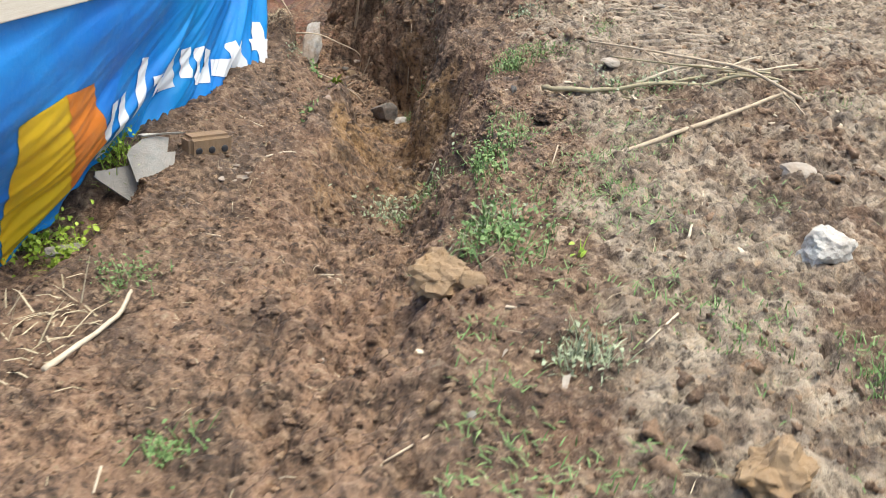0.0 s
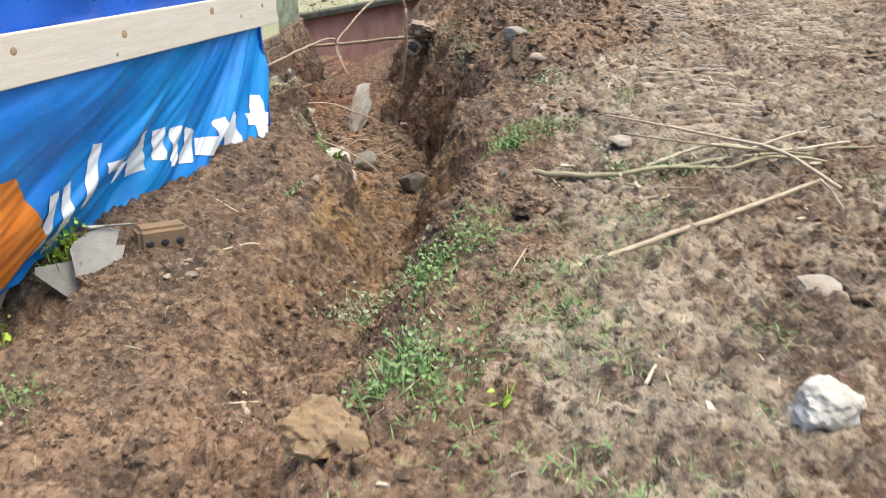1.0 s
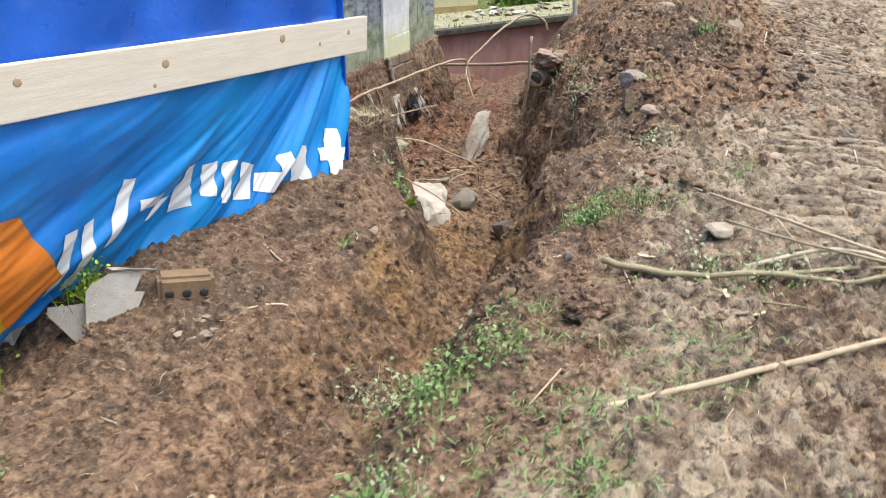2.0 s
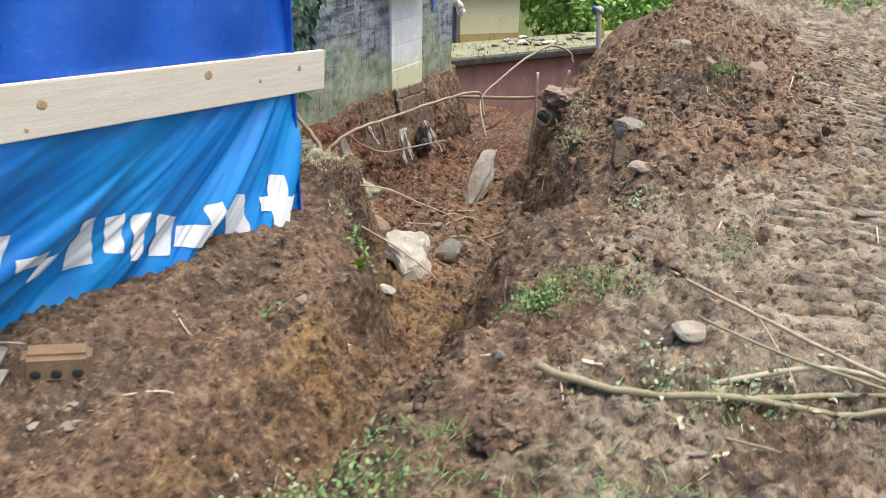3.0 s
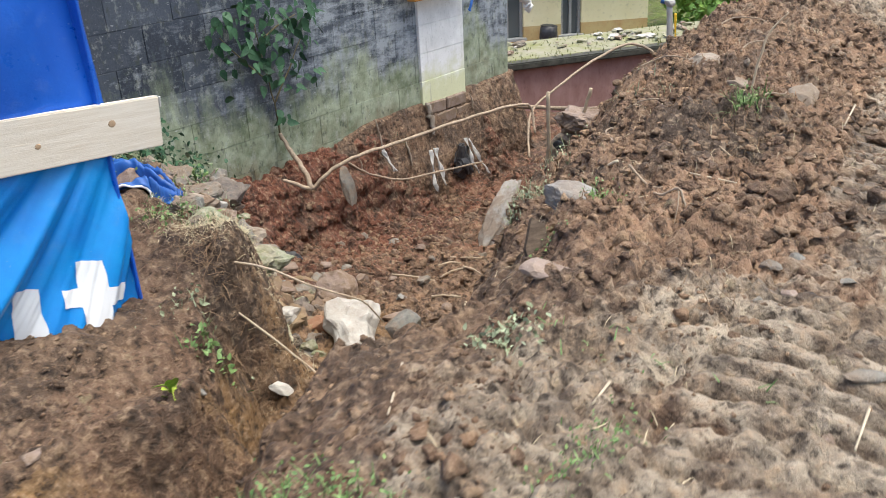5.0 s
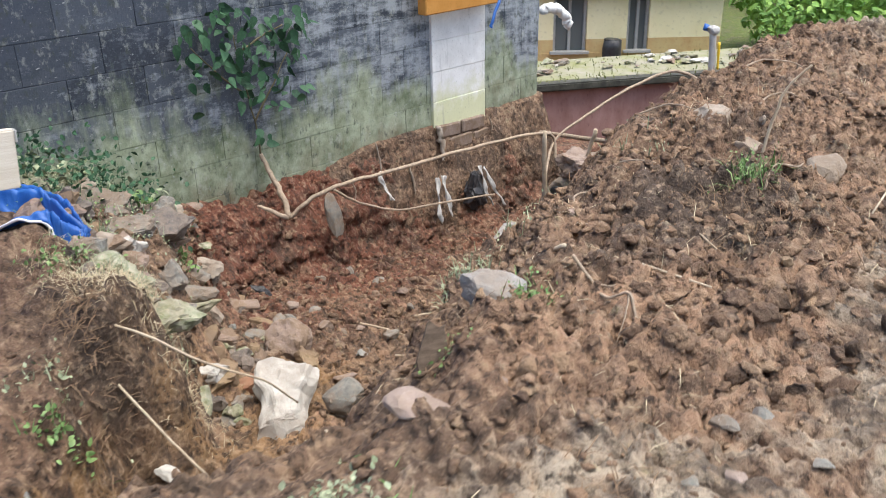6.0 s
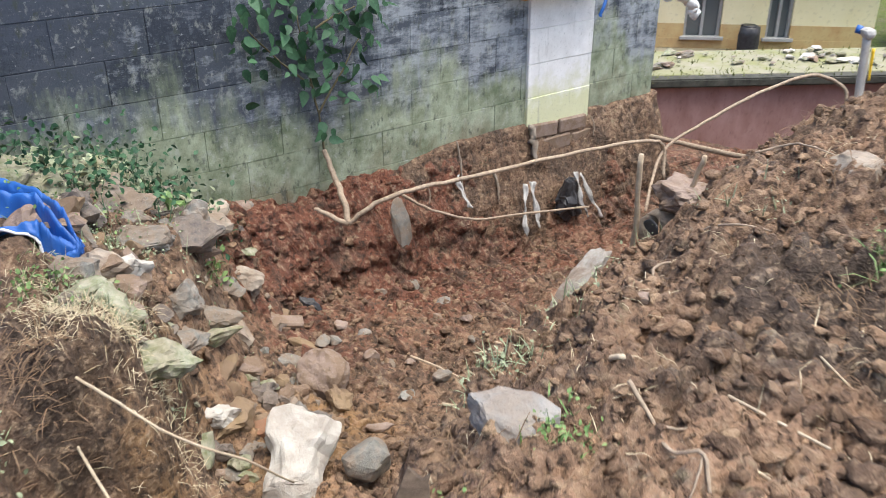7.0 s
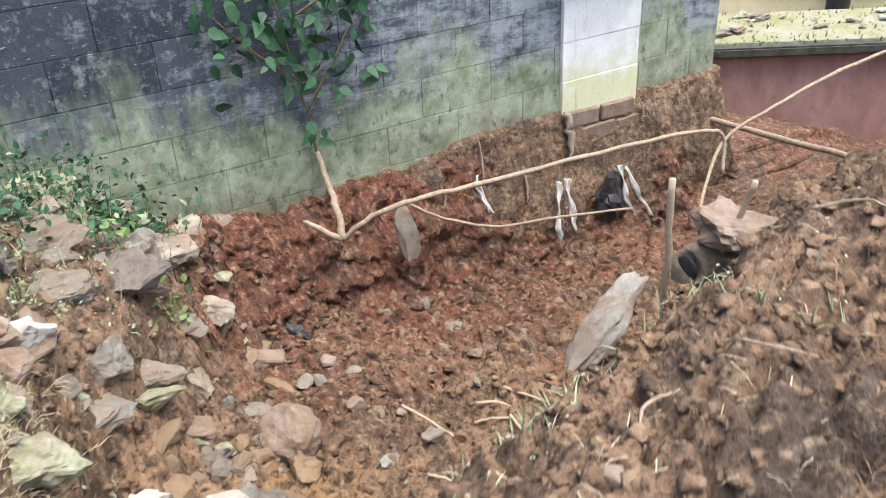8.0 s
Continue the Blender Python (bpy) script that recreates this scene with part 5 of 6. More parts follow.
# ---- plants ----
def leaf_batch(name, where, ways, sizes, material, rs, narrow=0.32):
    """Many folded leaves: each eight triangles round a midrib."""
    n = len(where)
    base = np.array(((0, 0, 0), (0.22, 0.75 * narrow, 0.06), (0.5, narrow, 0.06), (0.8, 0.55 * narrow, -0.05), (1.0, 0, -0.16), (0.8, -0.55 * narrow, -0.05), (0.5, -narrow, 0.06), (0.22, -0.75 * narrow, 0.06), (0.5, 0, -0.01)))
    tri = np.array([(k, 8, (k + 1) % 8) for k in range(8)])
    d = np.asarray(ways, float)
    d = d / (np.linalg.norm(d, axis=1)[:, None] + 1e-9)
    side = np.cross(d, rs.normal(size=(n, 3)) * 0.5 + np.array((0, 0, 1.0)))
    side /= np.linalg.norm(side, axis=1)[:, None] + 1e-9
    up = np.cross(side, d)
    s = np.asarray(sizes)[:, None, None]
    V = np.asarray(where)[:, None, :] + s * (base[None, :, :1] * d[:, None] + base[None, :, 1:2] * side[:, None] + base[None, :, 2:] * up[:, None])
    F = tri[None] + 9 * np.arange(n)[:, None, None]
    return fast_mesh(name, V.reshape(-1, 3), F.reshape(-1, 3), material)


def blade_batch(name, where, ways, lengths, width, material):
    """Many grass blades: each a thin bent strip."""
    n = len(where)
    w = np.asarray(where, float)
    d = np.asarray(ways, float)
    d = d / np.linalg.norm(d, axis=1)[:, None]
    ln = np.asarray(lengths)[:, None]
    side = np.cross(d, (0.0, 0.0, 1.0)) + 1e-4
    side /= np.linalg.norm(side, axis=1)[:, None]
    mid = w + d * ln * 0.55
    tip = w + d * ln + np.array((0, 0, -0.35)) * ln * (1 - np.abs(d[:, 2:]))
    V = np.stack([w - side * width, w + side * width, mid - side * width * 0.8, mid + side * width * 0.8, tip], 1)
    F = (np.array(((0, 1, 3), (0, 3, 2), (2, 3, 4)))[None] + 5 * np.arange(n)[:, None, None]).reshape(-1, 3)
    return fast_mesh(name, V.reshape(-1, 3), F, material)


def weed(x, y, spread, tall, count, leaf, material, label, seed, stretch=(1, 1), grassy=0.3, lift=0.0):
    rs = np.random.RandomState(seed)
    count, leaf = int(count * 2.8), leaf * 0.45
    root = thing("weed", label, "weed", pose(0, 0, 0))
    px, py = x + rs.normal(size=count) * spread * stretch[0] * 0.5, y + rs.normal(size=count) * spread * stretch[1] * 0.5
    gz = skin(px, py)
    where = np.stack([px, py, gz + lift * rs.uniform(0, 1, count) + np.abs(rs.normal(size=count)) * tall * 0.6], 1)
    ways = rs.normal(size=(count, 3)) + np.array((0, 0, 0.3))
    part("foliage", leaf_batch("foliage", where, ways, leaf * rs.uniform(0.5, 1.2, count), material, rs), root)["kind"] = "stuff"
    k = max(6, int(count * grassy))
    i = rs.choice(count, k)
    part("stalk_growth", blade_batch("stalk_growth", np.stack([px[i], py[i], gz[i] - 0.01], 1), rs.normal(size=(k, 3)) * 0.6 + np.array((0, 0, 0.9)), tall * rs.uniform(0.7, 1.8, k), 0.0022, material), root)["kind"] = "stuff"
    return root


weed(0.02, 2.5, 0.17, 0.09, 150, 0.045, WEED, "uprooted leafy weed hanging over the trench edge", 1)
weed(0.0, 2.62, 0.13, 0.05, 60, 0.04, WILT, "wilting pale-backed weed at the trench edge", 2)
weed(-0.04, 3.02, 0.13, 0.07, 90, 0.04, WEED, "green weed at the trench lip", 3, (0.6, 1.2))
weed(0.03, 3.22, 0.14, 0.05, 80, 0.035, WEED, "low green weed at the trench lip", 4, (0.7, 1.3))
weed(-0.45, 3.55, 0.2, 0.06, 90, 0.045, WILT, "wilted white-backed weed fallen into the trench", 5)
weed(-0.3, 3.4, 0.16, 0.05, 70, 0.035, WEED, "fallen green weed in the trench", 6)
weed(0.02, 4.25, 0.09, 0.06, 110, 0.032, WEED, "bright green weed on the trench lip", 7)
weed(0.15, 4.38, 0.16, 0.045, 120, 0.028, WEED, "creeping green weed on the trench lip", 8, (1.3, 0.6))
weed(0.49, 4.76, 0.12, 0.03, 70, 0.024, WEED, "small green weed between the ruts", 9, (0.6, 1.6))
weed(0.42, 2.85, 0.1, 0.03, 50, 0.025, WEED, "small green weed pressed in the mud", 10)
weed(0.27, 1.88, 0.11, 0.05, 60, 0.035, WILT, "green grassy weed clump on the mud", 11, grassy=1.2)
weed(0.28, 2.42, 0.02, 0.04, 2, 0.09, FERN, "bright yellow-green seedling in the mud", 12)
weed(0.7, 2.0, 0.22, 0.03, 70, 0.022, WEED, "sparse green weed pressed in the mud", 13, grassy=0.8)
weed(1.0, 1.85, 0.12, 0.04, 60, 0.025, WEED, "small green weed clump on the mud", 14, grassy=0.8)
weed(0.08, 5.06, 0.1, 0.03, 50, 0.04, WILT, "wilted silvery weed lying on the spoil", 15)
weed(0.62, 3.98, 0.2, 0.04, 90, 0.04, WILT, "wilted leaves caught under a branch", 16, (1.6, 0.7))
weed(0.6, 3.9, 0.18, 0.03, 50, 0.03, WEED, "green leaves caught under a branch", 17, (1.6, 0.6))
weed(-0.1, 5.84, 0.07, 0.03, 40, 0.028, WEED, "green sprig growing on a grey rock", 18, grassy=1.0)
weed(0.03, 6.75, 0.08, 0.06, 60, 0.03, WEED, "green sprig on the spoil heap", 19, grassy=0.8)
weed(-0.1, 5.55, 0.05, 0.025, 16, 0.025, WEED, "small green sprig on the spoil", 20)
weed(-0.95, 4.71, 0.02, 0.03, 3, 0.13, FERN, "bright green broad-leaved seedling on the trench side", 21)
weed(-1.25, 5.02, 0.1, 0.04, 18, 0.045, WILT, "wilted weed hanging at the end of the banner", 22, (0.5, 1.5))
weed(-1.12, 4.98, 0.06, 0.06, 22, 0.06, WEED, "green weed hanging at the end of the banner", 23, (0.5, 1.3))
weed(-0.98, 4.15, 0.05, 0.04, 12, 0.045, WEED, "green seedling on the trench side", 24)
weed(-1.62, 3.36, 0.1, 0.12, 70, 0.05, FERN, "yellow-green fern growing under the banner", 25, grassy=0.5)
weed(-1.55, 2.75, 0.1, 0.08, 50, 0.06, FERN, "bright green leaves under the banner", 26)
weed(-1.2, 2.45, 0.12, 0.05, 60, 0.035, WEED, "green weed at the bank foot", 27)
weed(-0.72, 1.6, 0.09, 0.05, 60, 0.03, WEED, "green weed on the bank", 28)
weed(-0.66, 6.45, 0.12, 0.05, 16, 0.03, WILT, "dry greenish weed on the pit side", 29, (0.6, 1.6), 1.5)
weed(-0.98, 7.25, 0.14, 0.06, 60, 0.035, WILT, "pale weed at the pit edge", 30, (0.7, 1.8), 1.5)
weed(-0.5, 6.05, 0.12, 0.05, 40, 0.03, WILT, "pale weed at the pit edge", 31, (0.6, 1.4), 1.2)
weed(-0.62, 5.75, 0.08, 0.05, 40, 0.03, WEED, "green grass sprig beside the trench stones", 32, grassy=1.0)
weed(-0.35, 6.85, 0.16, 0.05, 10, 0.02, WILT, "dry grass sod on the spoil heap", 33, (1.3, 0.8), 1.6)
weed(-2.6, 5.65, 0.4, 0.09, 130, 0.075, LEAF, "leafy weed growing over the rubble", 34, (0.8, 1.0), 0.4, 0.2)
weed(-2.8, 5.98, 0.26, 0.14, 90, 0.07, LEAF, "leafy weed growing at the wall foot", 35, (0.5, 1.2), 0.4, 0.2)
weed(-2.35, 5.7, 0.26, 0.05, 60, 0.03, WILT, "pale weed among the rubble", 36, grassy=0.6)
weed(-2.85, 5.3, 0.3, 0.1, 100, 0.075, LEAF, "leafy weed at the wall foot", 37, (0.5, 1.2), 0.4, 0.2)
weed(-2.45, 6.05, 0.12, 0.06, 40, 0.08, WEED, "green weed in the rubble", 38, lift=0.08)
weed(-1.75, 5.35, 0.14, 0.05, 70, 0.04, WEED, "green weed in cut turf", 39)
weed(-2.3, 5.55, 0.3, 0.05, 60, 0.035, WEED, "low green weed between the rubble stones", 41, lift=0.08)
weed(-2.15, 5.85, 0.22, 0.05, 40, 0.03, WILT, "pale trailing weed between the rubble stones", 42, lift=0.05)
weed(-2.78, 5.75, 0.3, 0.06, 150, 0.085, WILT, "pale-leaved creeping weed over the rubble top", 44, (0.7, 1.3), 0.3, 0.12)
weed(-2.7, 6.08, 0.18, 0.1, 70, 0.07, LEAF, "dark leafy weed hanging over the rubble", 45, (0.8, 1.0), 0.6, 0.1)
weed(-2.1, 5.62, 0.16, 0.04, 70, 0.03, WILT, "dry mossy weed on the rubble stones", 46, grassy=1.0)
weed(-1.62, 5.48, 0.15, 0.05, 60, 0.03, WILT, "yellowed grass on the cut turf", 47, grassy=1.6)
weed(-1.75, 2.9, 0.14, 0.08, 80, 0.06, FERN, "bright green leaves in the gap below the banner", 43)
weed(-3.0, 8.05, 0.05, 0.05, 40, 0.035, LEAF, "small green plant in a wall joint", 40, (0.4, 1.5))


def grass_stuff(name, label, region, count, length, width, material, seed, flat=0.5, cover=None):
    rs = np.random.RandomState(seed)
    x, y = rs.uniform(region[0], region[1], count), rs.uniform(region[2], region[3], count)
    if cover is not None:
        keep = cover(x, y) > rs.uniform(0, 1, count)
        x, y = x[keep], y[keep]
    ways = rs.normal(size=(len(x), 3)) * np.array((1, 1, 0.4)) + np.array((0, 0, 1 - flat))
    ob = new(name, blade_batch(name, np.stack([x, y, skin(x, y) + 0.003], 1), ways, length * rs.uniform(0.5, 1.4, len(x)), width, material))
    return tagged(ob, label, "grass", kind="stuff")


def patchy(size, lo, hi, seed):
    return lambda x, y: ramp(fbm(x, y, size, 3, seed), lo, hi)


grass_stuff("sparse_grass", "sparse green grass blades pressed in mud", (-0.05, 1.8, 1.2, 5.2), 17000, 0.036, 0.002, WEED, 1, 0.5, lambda x, y: ramp(fbm(x, y, 0.5, 3, 201), 0.06, 0.3) * (1 - 0.6 * ramp(y, 3.5, 4.5)))
grass_stuff("dry_grass", "loose dry grass bits on the soil", (-1.3, 1.9, 1.2, 7.5), 4500, 0.045, 0.0013, STRAW, 2, 0.95, patchy(0.4, -0.05, 0.3, 211))
grass_stuff("straw_cap", "matted straw on top of the cut turf", (-1.95, -1.25, 5.15, 5.7), 13000, 0.05, 0.0012, STRAW, 3, 0.8, lambda x, y: np.exp(-((x + 1.58) / 0.2) ** 2 - ((y - 5.42) / 0.14) ** 2))
grass_stuff("root_mat", "dark hanging root fibres under the turf", (-1.7, -1.15, 4.98, 5.4), 3000, 0.08, 0.0016, FIBRE, 4, 1.0, lambda x, y: np.exp(-((x + 1.34) / 0.16) ** 2 - ((y - 5.2) / 0.1) ** 2))
grass_stuff("heap_fibres", "brown root fibres in the spoil", (-0.9, 0.5, 5.4, 7.8), 10000, 0.06, 0.0013, FIBRE, 5, 0.8, patchy(0.4, -0.05, 0.25, 221))
grass_stuff("straw_heap", "dry straw on the shoulder below the banner", (-1.8, -0.95, 1.6, 2.5), 700, 0.14, 0.003, STRAW, 6, 0.9, lambda x, y: np.exp(-((x + 1.36) / 0.17) ** 2 - ((y - 2.1) / 0.2) ** 2))
grass_stuff("field_grass", "green grass at the edge of the clearing", (-0.4, 9, 10.0, 26), 42000, 0.2, 0.008, WEED, 7, 0.1, lambda x, y: ramp(y + 0.8 * fbm(x, y, 1.2, 3, 151) - 0.15 * x, 10.2, 11.4))


def wall_vine():
    rs = np.random.RandomState(9)
    root = thing("wall_vine", "leafy green creeper growing up the block wall", "vine", pose(0, 0, 0))
    stems = ([(-3.02, 6.98, -0.5), (-3.0, 6.95, -0.25), (-2.99, 6.9, 0.0), (-2.98, 6.86, 0.25)], [(-3.0, 6.95, -0.25), (-2.97, 7.08, -0.05), (-2.97, 7.2, 0.12)], [(-2.99, 6.92, -0.1), (-2.98, 6.75, 0.05), (-2.98, 6.6, 0.22)], [(-2.98, 6.88, 0.15), (-2.98, 7.05, 0.22), (-2.98, 7.18, 0.26)])
    for k, s in enumerate(stems):
        part("stem", tube_mesh("stem", s, np.linspace(0.007, 0.003, len(s)), VINESTEM, 5, 4, 0.003, k), root)
    shapes = []
    for k in range(4):
        outline = [(0, 0), (0.06, 0.2), (0.32, 0.34), (0.68, 0.22), (1.08, 0.0), (0.68, -0.22), (0.32, -0.34), (0.06, -0.2)]
        verts = [(a, b, 0.1 * abs(b) - 0.18 * a * a + 0.03 * k * b) for a, b in outline] + [(0.45, 0, -0.07)]
        shapes.append(mesh_of("leaf", verts, [(i, (i + 1) % 8, 8) for i in range(8)], LEAF))
    n = 0
    while n < 190:
        y, z = rs.uniform(6.42, 7.38), rs.uniform(-0.38, 0.42)
        c = (y - 6.95) / 0.44, (z - 0.08) / 0.33
        clump = float(fbm(np.array([y]), np.array([z]), 0.22, 2, 371)[0])
        if c[0] ** 2 + c[1] ** 2 > rs.uniform(0.3, 1.1) + 4.0 * clump or (z < -0.15 and abs(y - 6.93) > 0.16):
            continue
        s = rs.uniform(0.035, 0.085)
        m = Matrix.Translation((WALL_X + 0.02 + rs.uniform(0.0, 0.15), y, z)) @ Matrix.Rotation(radians(rs.uniform(-80, 80)), 4, "X") @ pose(0, 0, 0, rs.uniform(-45, 45), rs.uniform(35, 95), rs.uniform(-40, 40)) @ Matrix.Diagonal((s, s, s, 1))
        part("leaf", shapes[n % 4], root, at=m)
        n += 1


wall_vine()


# ---- crumpled blue tarpaulin on the rubble ----
def blue_tarp():
    u, v = np.meshgrid(np.linspace(0, 1, 110), np.linspace(0, 1, 60), indexing="ij")

    def edge(points):
        q = np.array(points)
        return np.stack([np.interp(u, np.linspace(0, 1, len(q)), q[:, k]) for k in range(3)], -1)
    back = edge(((-2.75, 5.1, -0.04), (-2.49, 5.35, -0.11), (-2.28, 5.46, -0.114), (-2.09, 5.5, -0.125), (-1.9, 5.49, -0.155)))
    front = edge(((-2.28, 4.98, -0.13), (-2.07, 5.23, -0.12), (-1.96, 5.37, -0.12), (-1.9, 5.38, -0.2), (-1.89, 5.46, -0.18)))
    P = back * (1 - v)[..., None] + front * v[..., None]
    # folds run along the sheet and fan out from its tip
    fan = np.arctan2(v - 0.5, 1.25 - u)
    fold = 0.05 * np.sin(fan * 13 + 3 * u) + 0.09 * (0.1 - np.abs(fbm(fan * 2.2, u * 0.35, 0.3, 3, 231))) + 0.05 * fbm(u * 1.7, v, 0.16, 3, 241)
    P[..., 2] += (fold + 0.05 * np.sin(v * math.pi)) * (1 - 0.75 * ramp(u, 0.7, 1.0))
    P[..., 0] += 0.5 * fold * (1 - u)
    i, j = np.meshgrid(np.arange(109), np.arange(59), indexing="ij")
    a = (i * 60 + j).ravel()
    mesh = fast_mesh("blue_tarpaulin", P.reshape(-1, 3), np.stack([a, a + 60, a + 61, a + 1], 1), BLUETARP)
    bm = bmesh.new()
    bm.from_mesh(mesh)
    bmesh.ops.solidify(bm, geom=bm.faces[:], thickness=0.004)
    bm.to_mesh(mesh)
    bm.free()
    tarp = thing("blue_tarpaulin", "crumpled faded blue tarpaulin lying on the rubble", "tarpaulin", mesh=mesh)
    part("hem", tube_mesh("hem", [tuple(q) for q in P[2:80:6, -1]], np.full(13, 0.006), WHITE, 5, 2), tarp, "white bound hem")


blue_tarp()


# ---- beyond the corner: the red wall, its slab and the house ----
def build_red_wall():
    turn = -math.degrees(math.atan2(0.54, 0.84))
    at = pose(-3.6, 10.5, 0, 0, 0, turn)
    wall = thing("wall_north", "low dull red painted wall under a mossy slab", "wall", at, box_mesh("wall_north", (0.2, 3.4, 1.2), REDWALL, 0.006), kind="structure")
    wall.data.transform(Matrix.Translation((-0.1, 1.3, -1.43)))
    slab = thing("mossy_slab", "moss-covered concrete slab on the red wall", "slab", at @ pose(-0.42, 1.3, -0.79), box_mesh("mossy_slab", (0.8, 3.4, 0.06), MOSS, 0.01), kind="structure")
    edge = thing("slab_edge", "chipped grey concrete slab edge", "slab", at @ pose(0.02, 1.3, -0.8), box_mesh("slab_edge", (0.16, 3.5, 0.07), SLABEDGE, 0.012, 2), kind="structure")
    stub = thing("wall_stub", "dark recess beside the red wall", "wall", at @ pose(-0.35, -0.25, -1.4), box_mesh("wall_stub", (0.15, 0.5, 1.1), REDWALL, 0.005), kind="structure")
    rs = np.random.RandomState(12)
    for k in range(48):
        w = rs.uniform(0.04, 0.14)
        kind = rs.choice(["white", "grey", "pink", "mossy"])
        thing("slab_debris", {"white": "white rubbish lying on the mossy slab", "grey": "grey stone lying on the mossy slab", "pink": "pinkish rubble lying on the mossy slab", "mossy": "mossy stone lying on the slab"}[kind], "debris", at @ pose(-rs.uniform(0.1, 0.75), rs.uniform(-0.3, 2.6), -0.74, 0, 0, rs.uniform(0, 90)), stone_mesh("slab_debris", (w * 0.8, w * 1.5, w * 0.4), STONES[kind], 600 + k, 16, 3, 0.16, 0.55), "debris on the slab")
    rs = np.random.RandomState(13)
    p = np.stack([-rs.uniform(-0.08, 0.8, 1500), rs.uniform(-0.4, 2.8, 1500), np.full(1500, -0.768)], 1)
    moss = new("slab_moss", blade_batch("slab_moss", p, rs.normal(size=(1500, 3)) + np.array((0, 0, 0.6)), rs.uniform(0.02, 0.06, 1500), 0.005, MOSSGREEN))
    moss.matrix_basis = at
    tagged(moss, "yellow-green moss and grass on the slab", "moss", kind="stuff")


build_red_wall()


def build_house():
    d = Vector((0.69, 0.72, 0)).normalized()
    at = Matrix.Translation((-6.17, 18.53, -3.4)) @ pose(0, 0, 0, 0, 0, math.degrees(math.atan2(d.y, d.x)))
    house = thing("house", "low yellow rendered house with rust-stained wall foot", "house", at)
    # the front runs along -x from the corner; openings are left between the wall pieces
    holes = ((-2.92, -2.34), (-1.64, -1.26), (-4.4, -3.9))
    sill, head, eave = 1.34, 2.02, 2.32
    xs = [-6.5] + [v for h in sorted(holes) for v in h] + [0.0]
    for k in range(0, len(xs), 2):
        w = xs[k + 1] - xs[k]
        part("wall", box_mesh("wall", (w, 0.2, eave - 1.55), RENDER, 0), house, at=pose(xs[k] + w / 2, 0.1, (eave + 1.55) / 2))
        part("wall_stain", box_mesh("wall_stain", (w, 0.206, 0.24), RUST, 0), house, "rust-stained render", at=pose(xs[k] + w / 2, 0.1, 1.44))
    part("wall_base", box_mesh("wall_base", (6.5, 0.21, 0.16), RUST, 0.002), house, "rust-stained render", at=pose(-3.25, 0.1, 1.25))
    part("wall_base", box_mesh("wall_base", (6.5, 0.2, 1.18), RENDER, 0), house, at=pose(-3.25, 0.105, 0.58))
    part("side_wall", box_mesh("side_wall", (0.2, 3.0, eave), RENDER, 0), house, at=pose(-0.1, 1.72, eave / 2))
    part("back_wall", box_mesh("back_wall", (6.5, 0.2, eave), RENDER, 0), house, at=pose(-3.25, 3.3, eave / 2))
    for a, b in holes:
        w = b - a
        win = part("window", box_mesh("window", (w, 0.02, head - sill + 0.2), GLASS, 0), house, at=pose((a + b) / 2, 0.14, (sill + head) / 2 + 0.1))
        for dx in (-w / 2 + 0.025, 0.0, w / 2 - 0.025):
            part("frame", box_mesh("frame", (0.05, 0.06, head - sill + 0.2), FRAME, 0.004), win, at=pose(dx, -0.04, 0))
        part("sill", box_mesh("sill", (w + 0.1, 0.14, 0.05), FRAME, 0.004), win, at=pose(0, -0.14, -(head - sill) / 2 - 0.1))
    part("roof", box_mesh("roof", (7.3, 3.9, 0.08), FIBROCEMENT, 0.01), house, "grey sheet roof with a deep eave", at=pose(-3.25, 1.8, eave + 0.12, 3, 0, 0))
    thing("black_drum", "black plastic drum standing before the house", "drum", at @ pose(-1.95, -0.3, 1.35), tube_mesh("black_drum", [(0, 0, -1.4), (0, 0, 0.12), (0, 0, 0.22)], (0.16, 0.16, 0.1), BLACKBAG, 14))


build_house()


def bush_mass(name, label, spots, count, leaf, seed):
    rs = np.random.RandomState(seed)
    w = []
    for x, y, z, r, h in spots:
        n = int(count * r * h)
        a = rs.normal(size=(n, 3))
        a /= np.linalg.norm(a, axis=1)[:, None]
        rad = rs.uniform(0.55, 1.0, n) ** 0.5 * (1 + 0.35 * np.array([noise.noise(Vector(q * 2.5 + np.array((x, y, z)))) for q in a]))
        w.append(np.array((x, y, z)) + a * rad[:, None] * np.array((r, r, h)))
    w = np.concatenate(w)
    ob = new(name, leaf_batch(name, w, rs.normal(size=w.shape) + np.array((0, 0, -0.2)), leaf * rs.uniform(0.6, 1.3, len(w)), BUSH, rs, 0.28))
    return tagged(ob, label, "bushes", kind="stuff")


bush_mass("far_bushes", "dense bright green bushes behind the clearing", [(-6.5 + 1.25 * k, 22.5 - 0.35 * k + 0.6 * math.sin(k * 2.1), -1.4 + 0.13 * k, 1.3, 1.25 + 0.25 * math.sin(k * 1.7)) for k in range(15)], 1500, 0.19, 3)
bush_mass("far_trees", "tall green trees far behind the house", [(-16 + 3.0 * k, 31 + 1.5 * math.sin(k * 1.3), 0.6, 2.6, 3.4) for k in range(16)], 420, 0.45, 4)
bush_mass("near_bushes", "long green grass and shrubs beyond the spoil heap", [(-3.0 + 0.8 * k, 14.6 + 0.3 * math.sin(k * 2.7) + 0.3 * k, -0.55 + 0.1 * k, 0.7, 0.5 + 0.1 * math.sin(k * 1.9)) for k in range(6)], 2600, 0.1, 5)


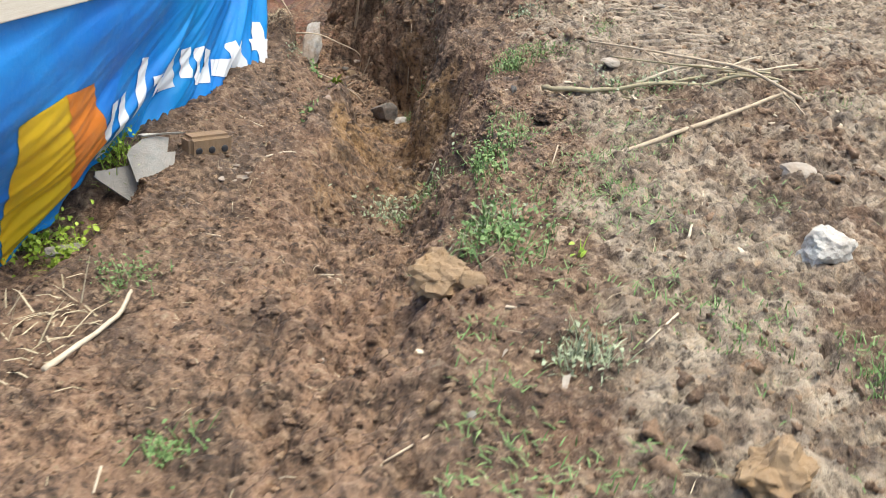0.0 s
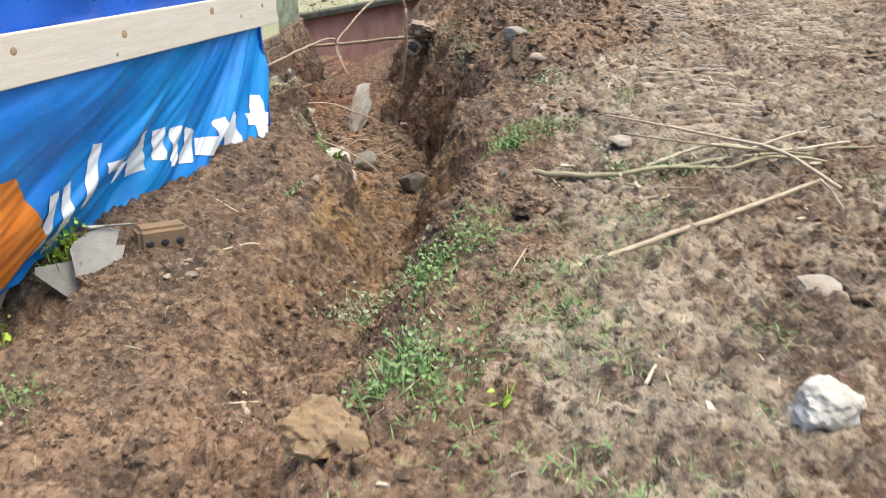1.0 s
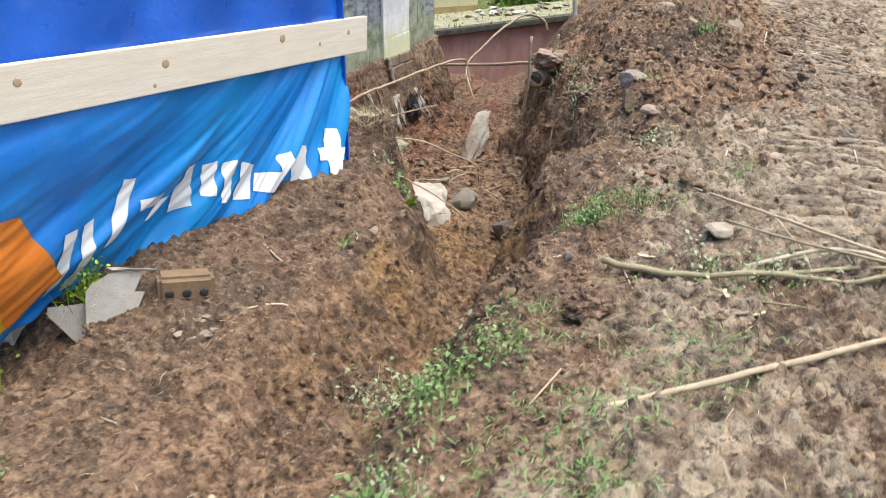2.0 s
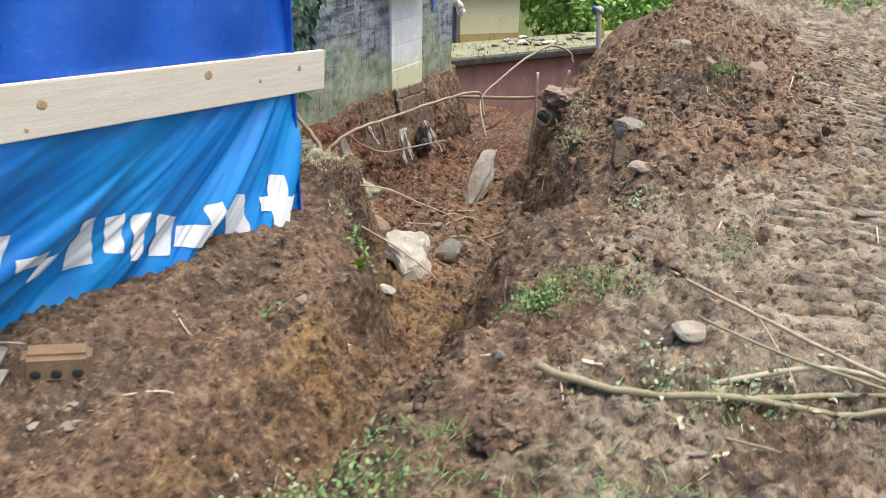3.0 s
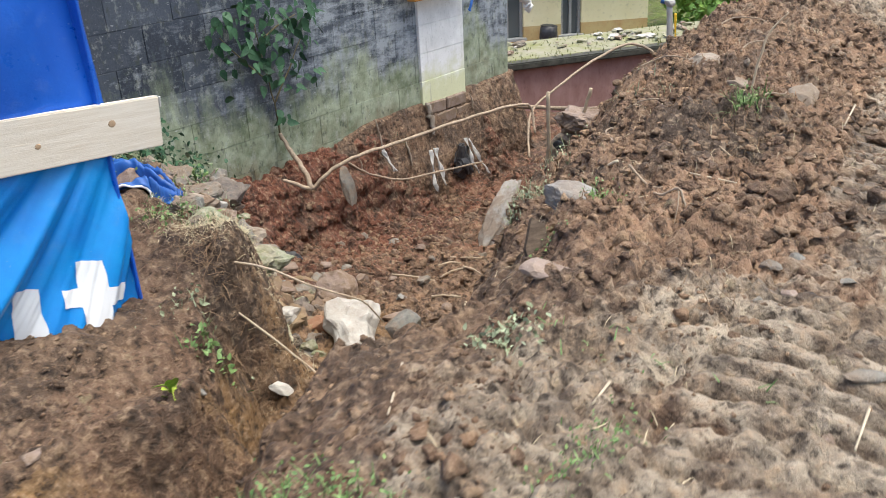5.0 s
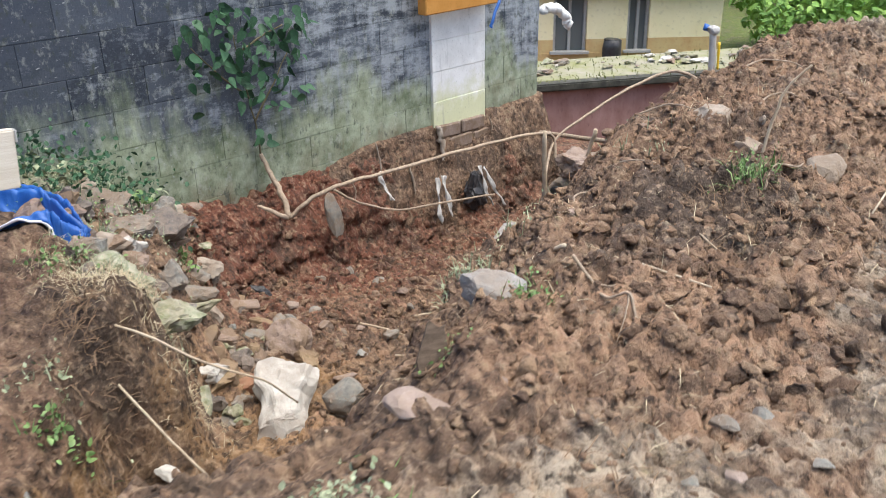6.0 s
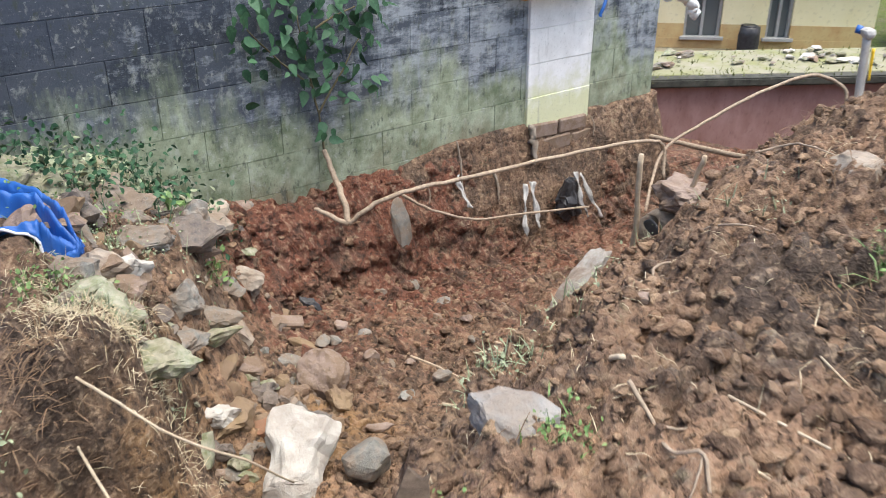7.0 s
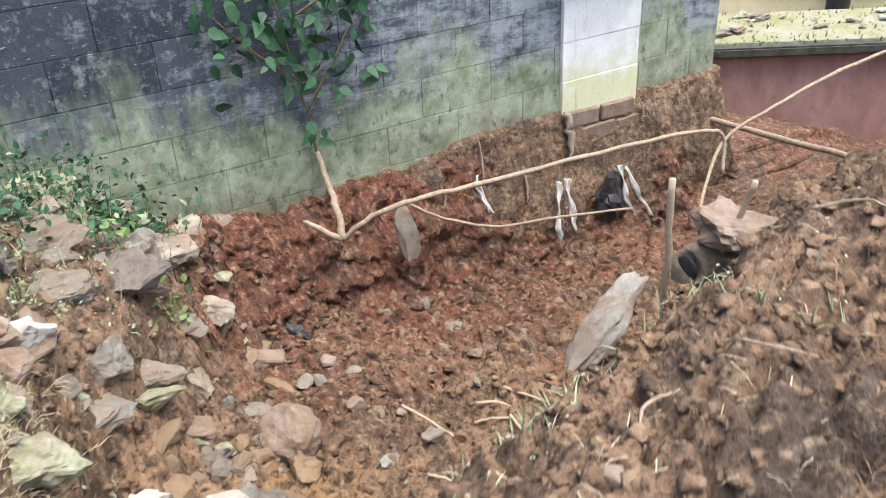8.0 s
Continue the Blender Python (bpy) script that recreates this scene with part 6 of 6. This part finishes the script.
# ---- loose soil ----
def crumbs(name, label, count, region, sizes, seed, sub, cover):
    rs = np.random.RandomState(seed)
    x, y = rs.uniform(region[0], region[1], count), rs.uniform(region[2], region[3], count)
    keep = cover(x, y) > rs.uniform(0, 1, count)
    x, y = x[keep], y[keep]
    n = len(x)
    v, f = ICO[sub]
    r = sizes[0] + (sizes[1] - sizes[0]) * rs.uniform(0, 1, n) ** 4.0
    shape = np.repeat(v[None], n, 0)
    for _ in range(9):
        d = rs.normal(size=(n, 1, 3))
        d /= np.linalg.norm(d, axis=2, keepdims=True)
        over = np.maximum((shape * d).sum(2, keepdims=True) - rs.uniform(0.3, 0.85, (n, 1, 1)), 0)
        shape = shape - over * d * 0.95
    shape = shape * (1 + rs.uniform(-0.3, 0.3, (n, len(v), 1))) * rs.uniform(0.65, 1.25, (n, 1, 3)) * np.array((1, 1, 0.72))
    V = shape * r[:, None, None] + np.stack([x, y, skin(x, y) - r * 0.1], 1)[:, None, :]
    F = f[None] + len(v) * np.arange(n)[:, None, None]
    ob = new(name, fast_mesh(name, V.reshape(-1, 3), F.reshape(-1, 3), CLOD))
    return tagged(ob, label, "clods", kind="stuff")


def on_heap(x, y):
    return ramp(y, 5.1, 5.9) * (1 - ramp(x, 0.4, 0.75)) * ramp(x, lip_right(y) - 0.4, lip_right(y))


crumbs("heap_clods", "brown crumbly clods on the spoil heap", 24000, (-1.0, 1.0, 5.2, 8.6), (0.003, 0.03), 1, 2, lambda x, y: on_heap(x, y) * (0.25 + 0.75 * ramp(fbm(x, y, 0.5, 2, 301), -0.1, 0.2)))
crumbs("fine_clods", "small brown soil crumbs", 26000, (-2.9, 1.9, 1.1, 8.2), (0.004, 0.016), 2, 1, patchy(0.5, -0.15, 0.3, 311))
crumbs("pit_clods", "reddish brown clods on the pit floor", 5000, (-2.9, -0.7, 5.6, 8.4), (0.004, 0.036), 3, 2, lambda x, y: 1 - ramp(x, lip_right(y) - 0.5, lip_right(y) - 0.2))
crumbs("trench_clods", "brown clods in the trench", 2200, (-1.0, 0.0, 1.4, 5.8), (0.005, 0.024), 4, 2, lambda x, y: (1 - ramp(x, lip_right(y) - 0.1, lip_right(y) + 0.05)) * ramp(x, lip_left(y), lip_left(y) + 0.2))
crumbs("mud_clods", "brown clods on the driven mud", 12000, (-0.1, 2.0, 1.2, 8.5), (0.004, 0.035), 5, 2, lambda x, y: ramp(fbm(x, y, 0.6, 3, 321), -0.12, 0.25) * (1 - 0.85 * tracks(x, y)[1]))

crumbs("tan_clods", "ochre clay clods broken off the digger's track", 1600, (0.05, 0.75, 5.3, 7.2), (0.008, 0.05), 6, 2, lambda x, y: np.exp(-((x - 0.33) / 0.22) ** 2) * (0.3 + 0.7 * ramp(fbm(x, y, 0.35, 2, 331), -0.1, 0.2)))
grass_stuff("heap_rootlets", "pale rootlets and dry stalks strewn over the spoil", (-1.2, 0.5, 5.4, 8.6), 1800, 0.055, 0.001, STRAW, 8, 0.9, patchy(0.5, -0.1, 0.25, 341))
crumbs("bank_clods", "small wet clods on the bank below the banner", 16000, (-1.5, 0.3, 1.2, 5.0), (0.004, 0.02), 7, 1, lambda x, y: 0.35 + 0.65 * ramp(fbm(x, y, 0.4, 2, 351), -0.1, 0.2))
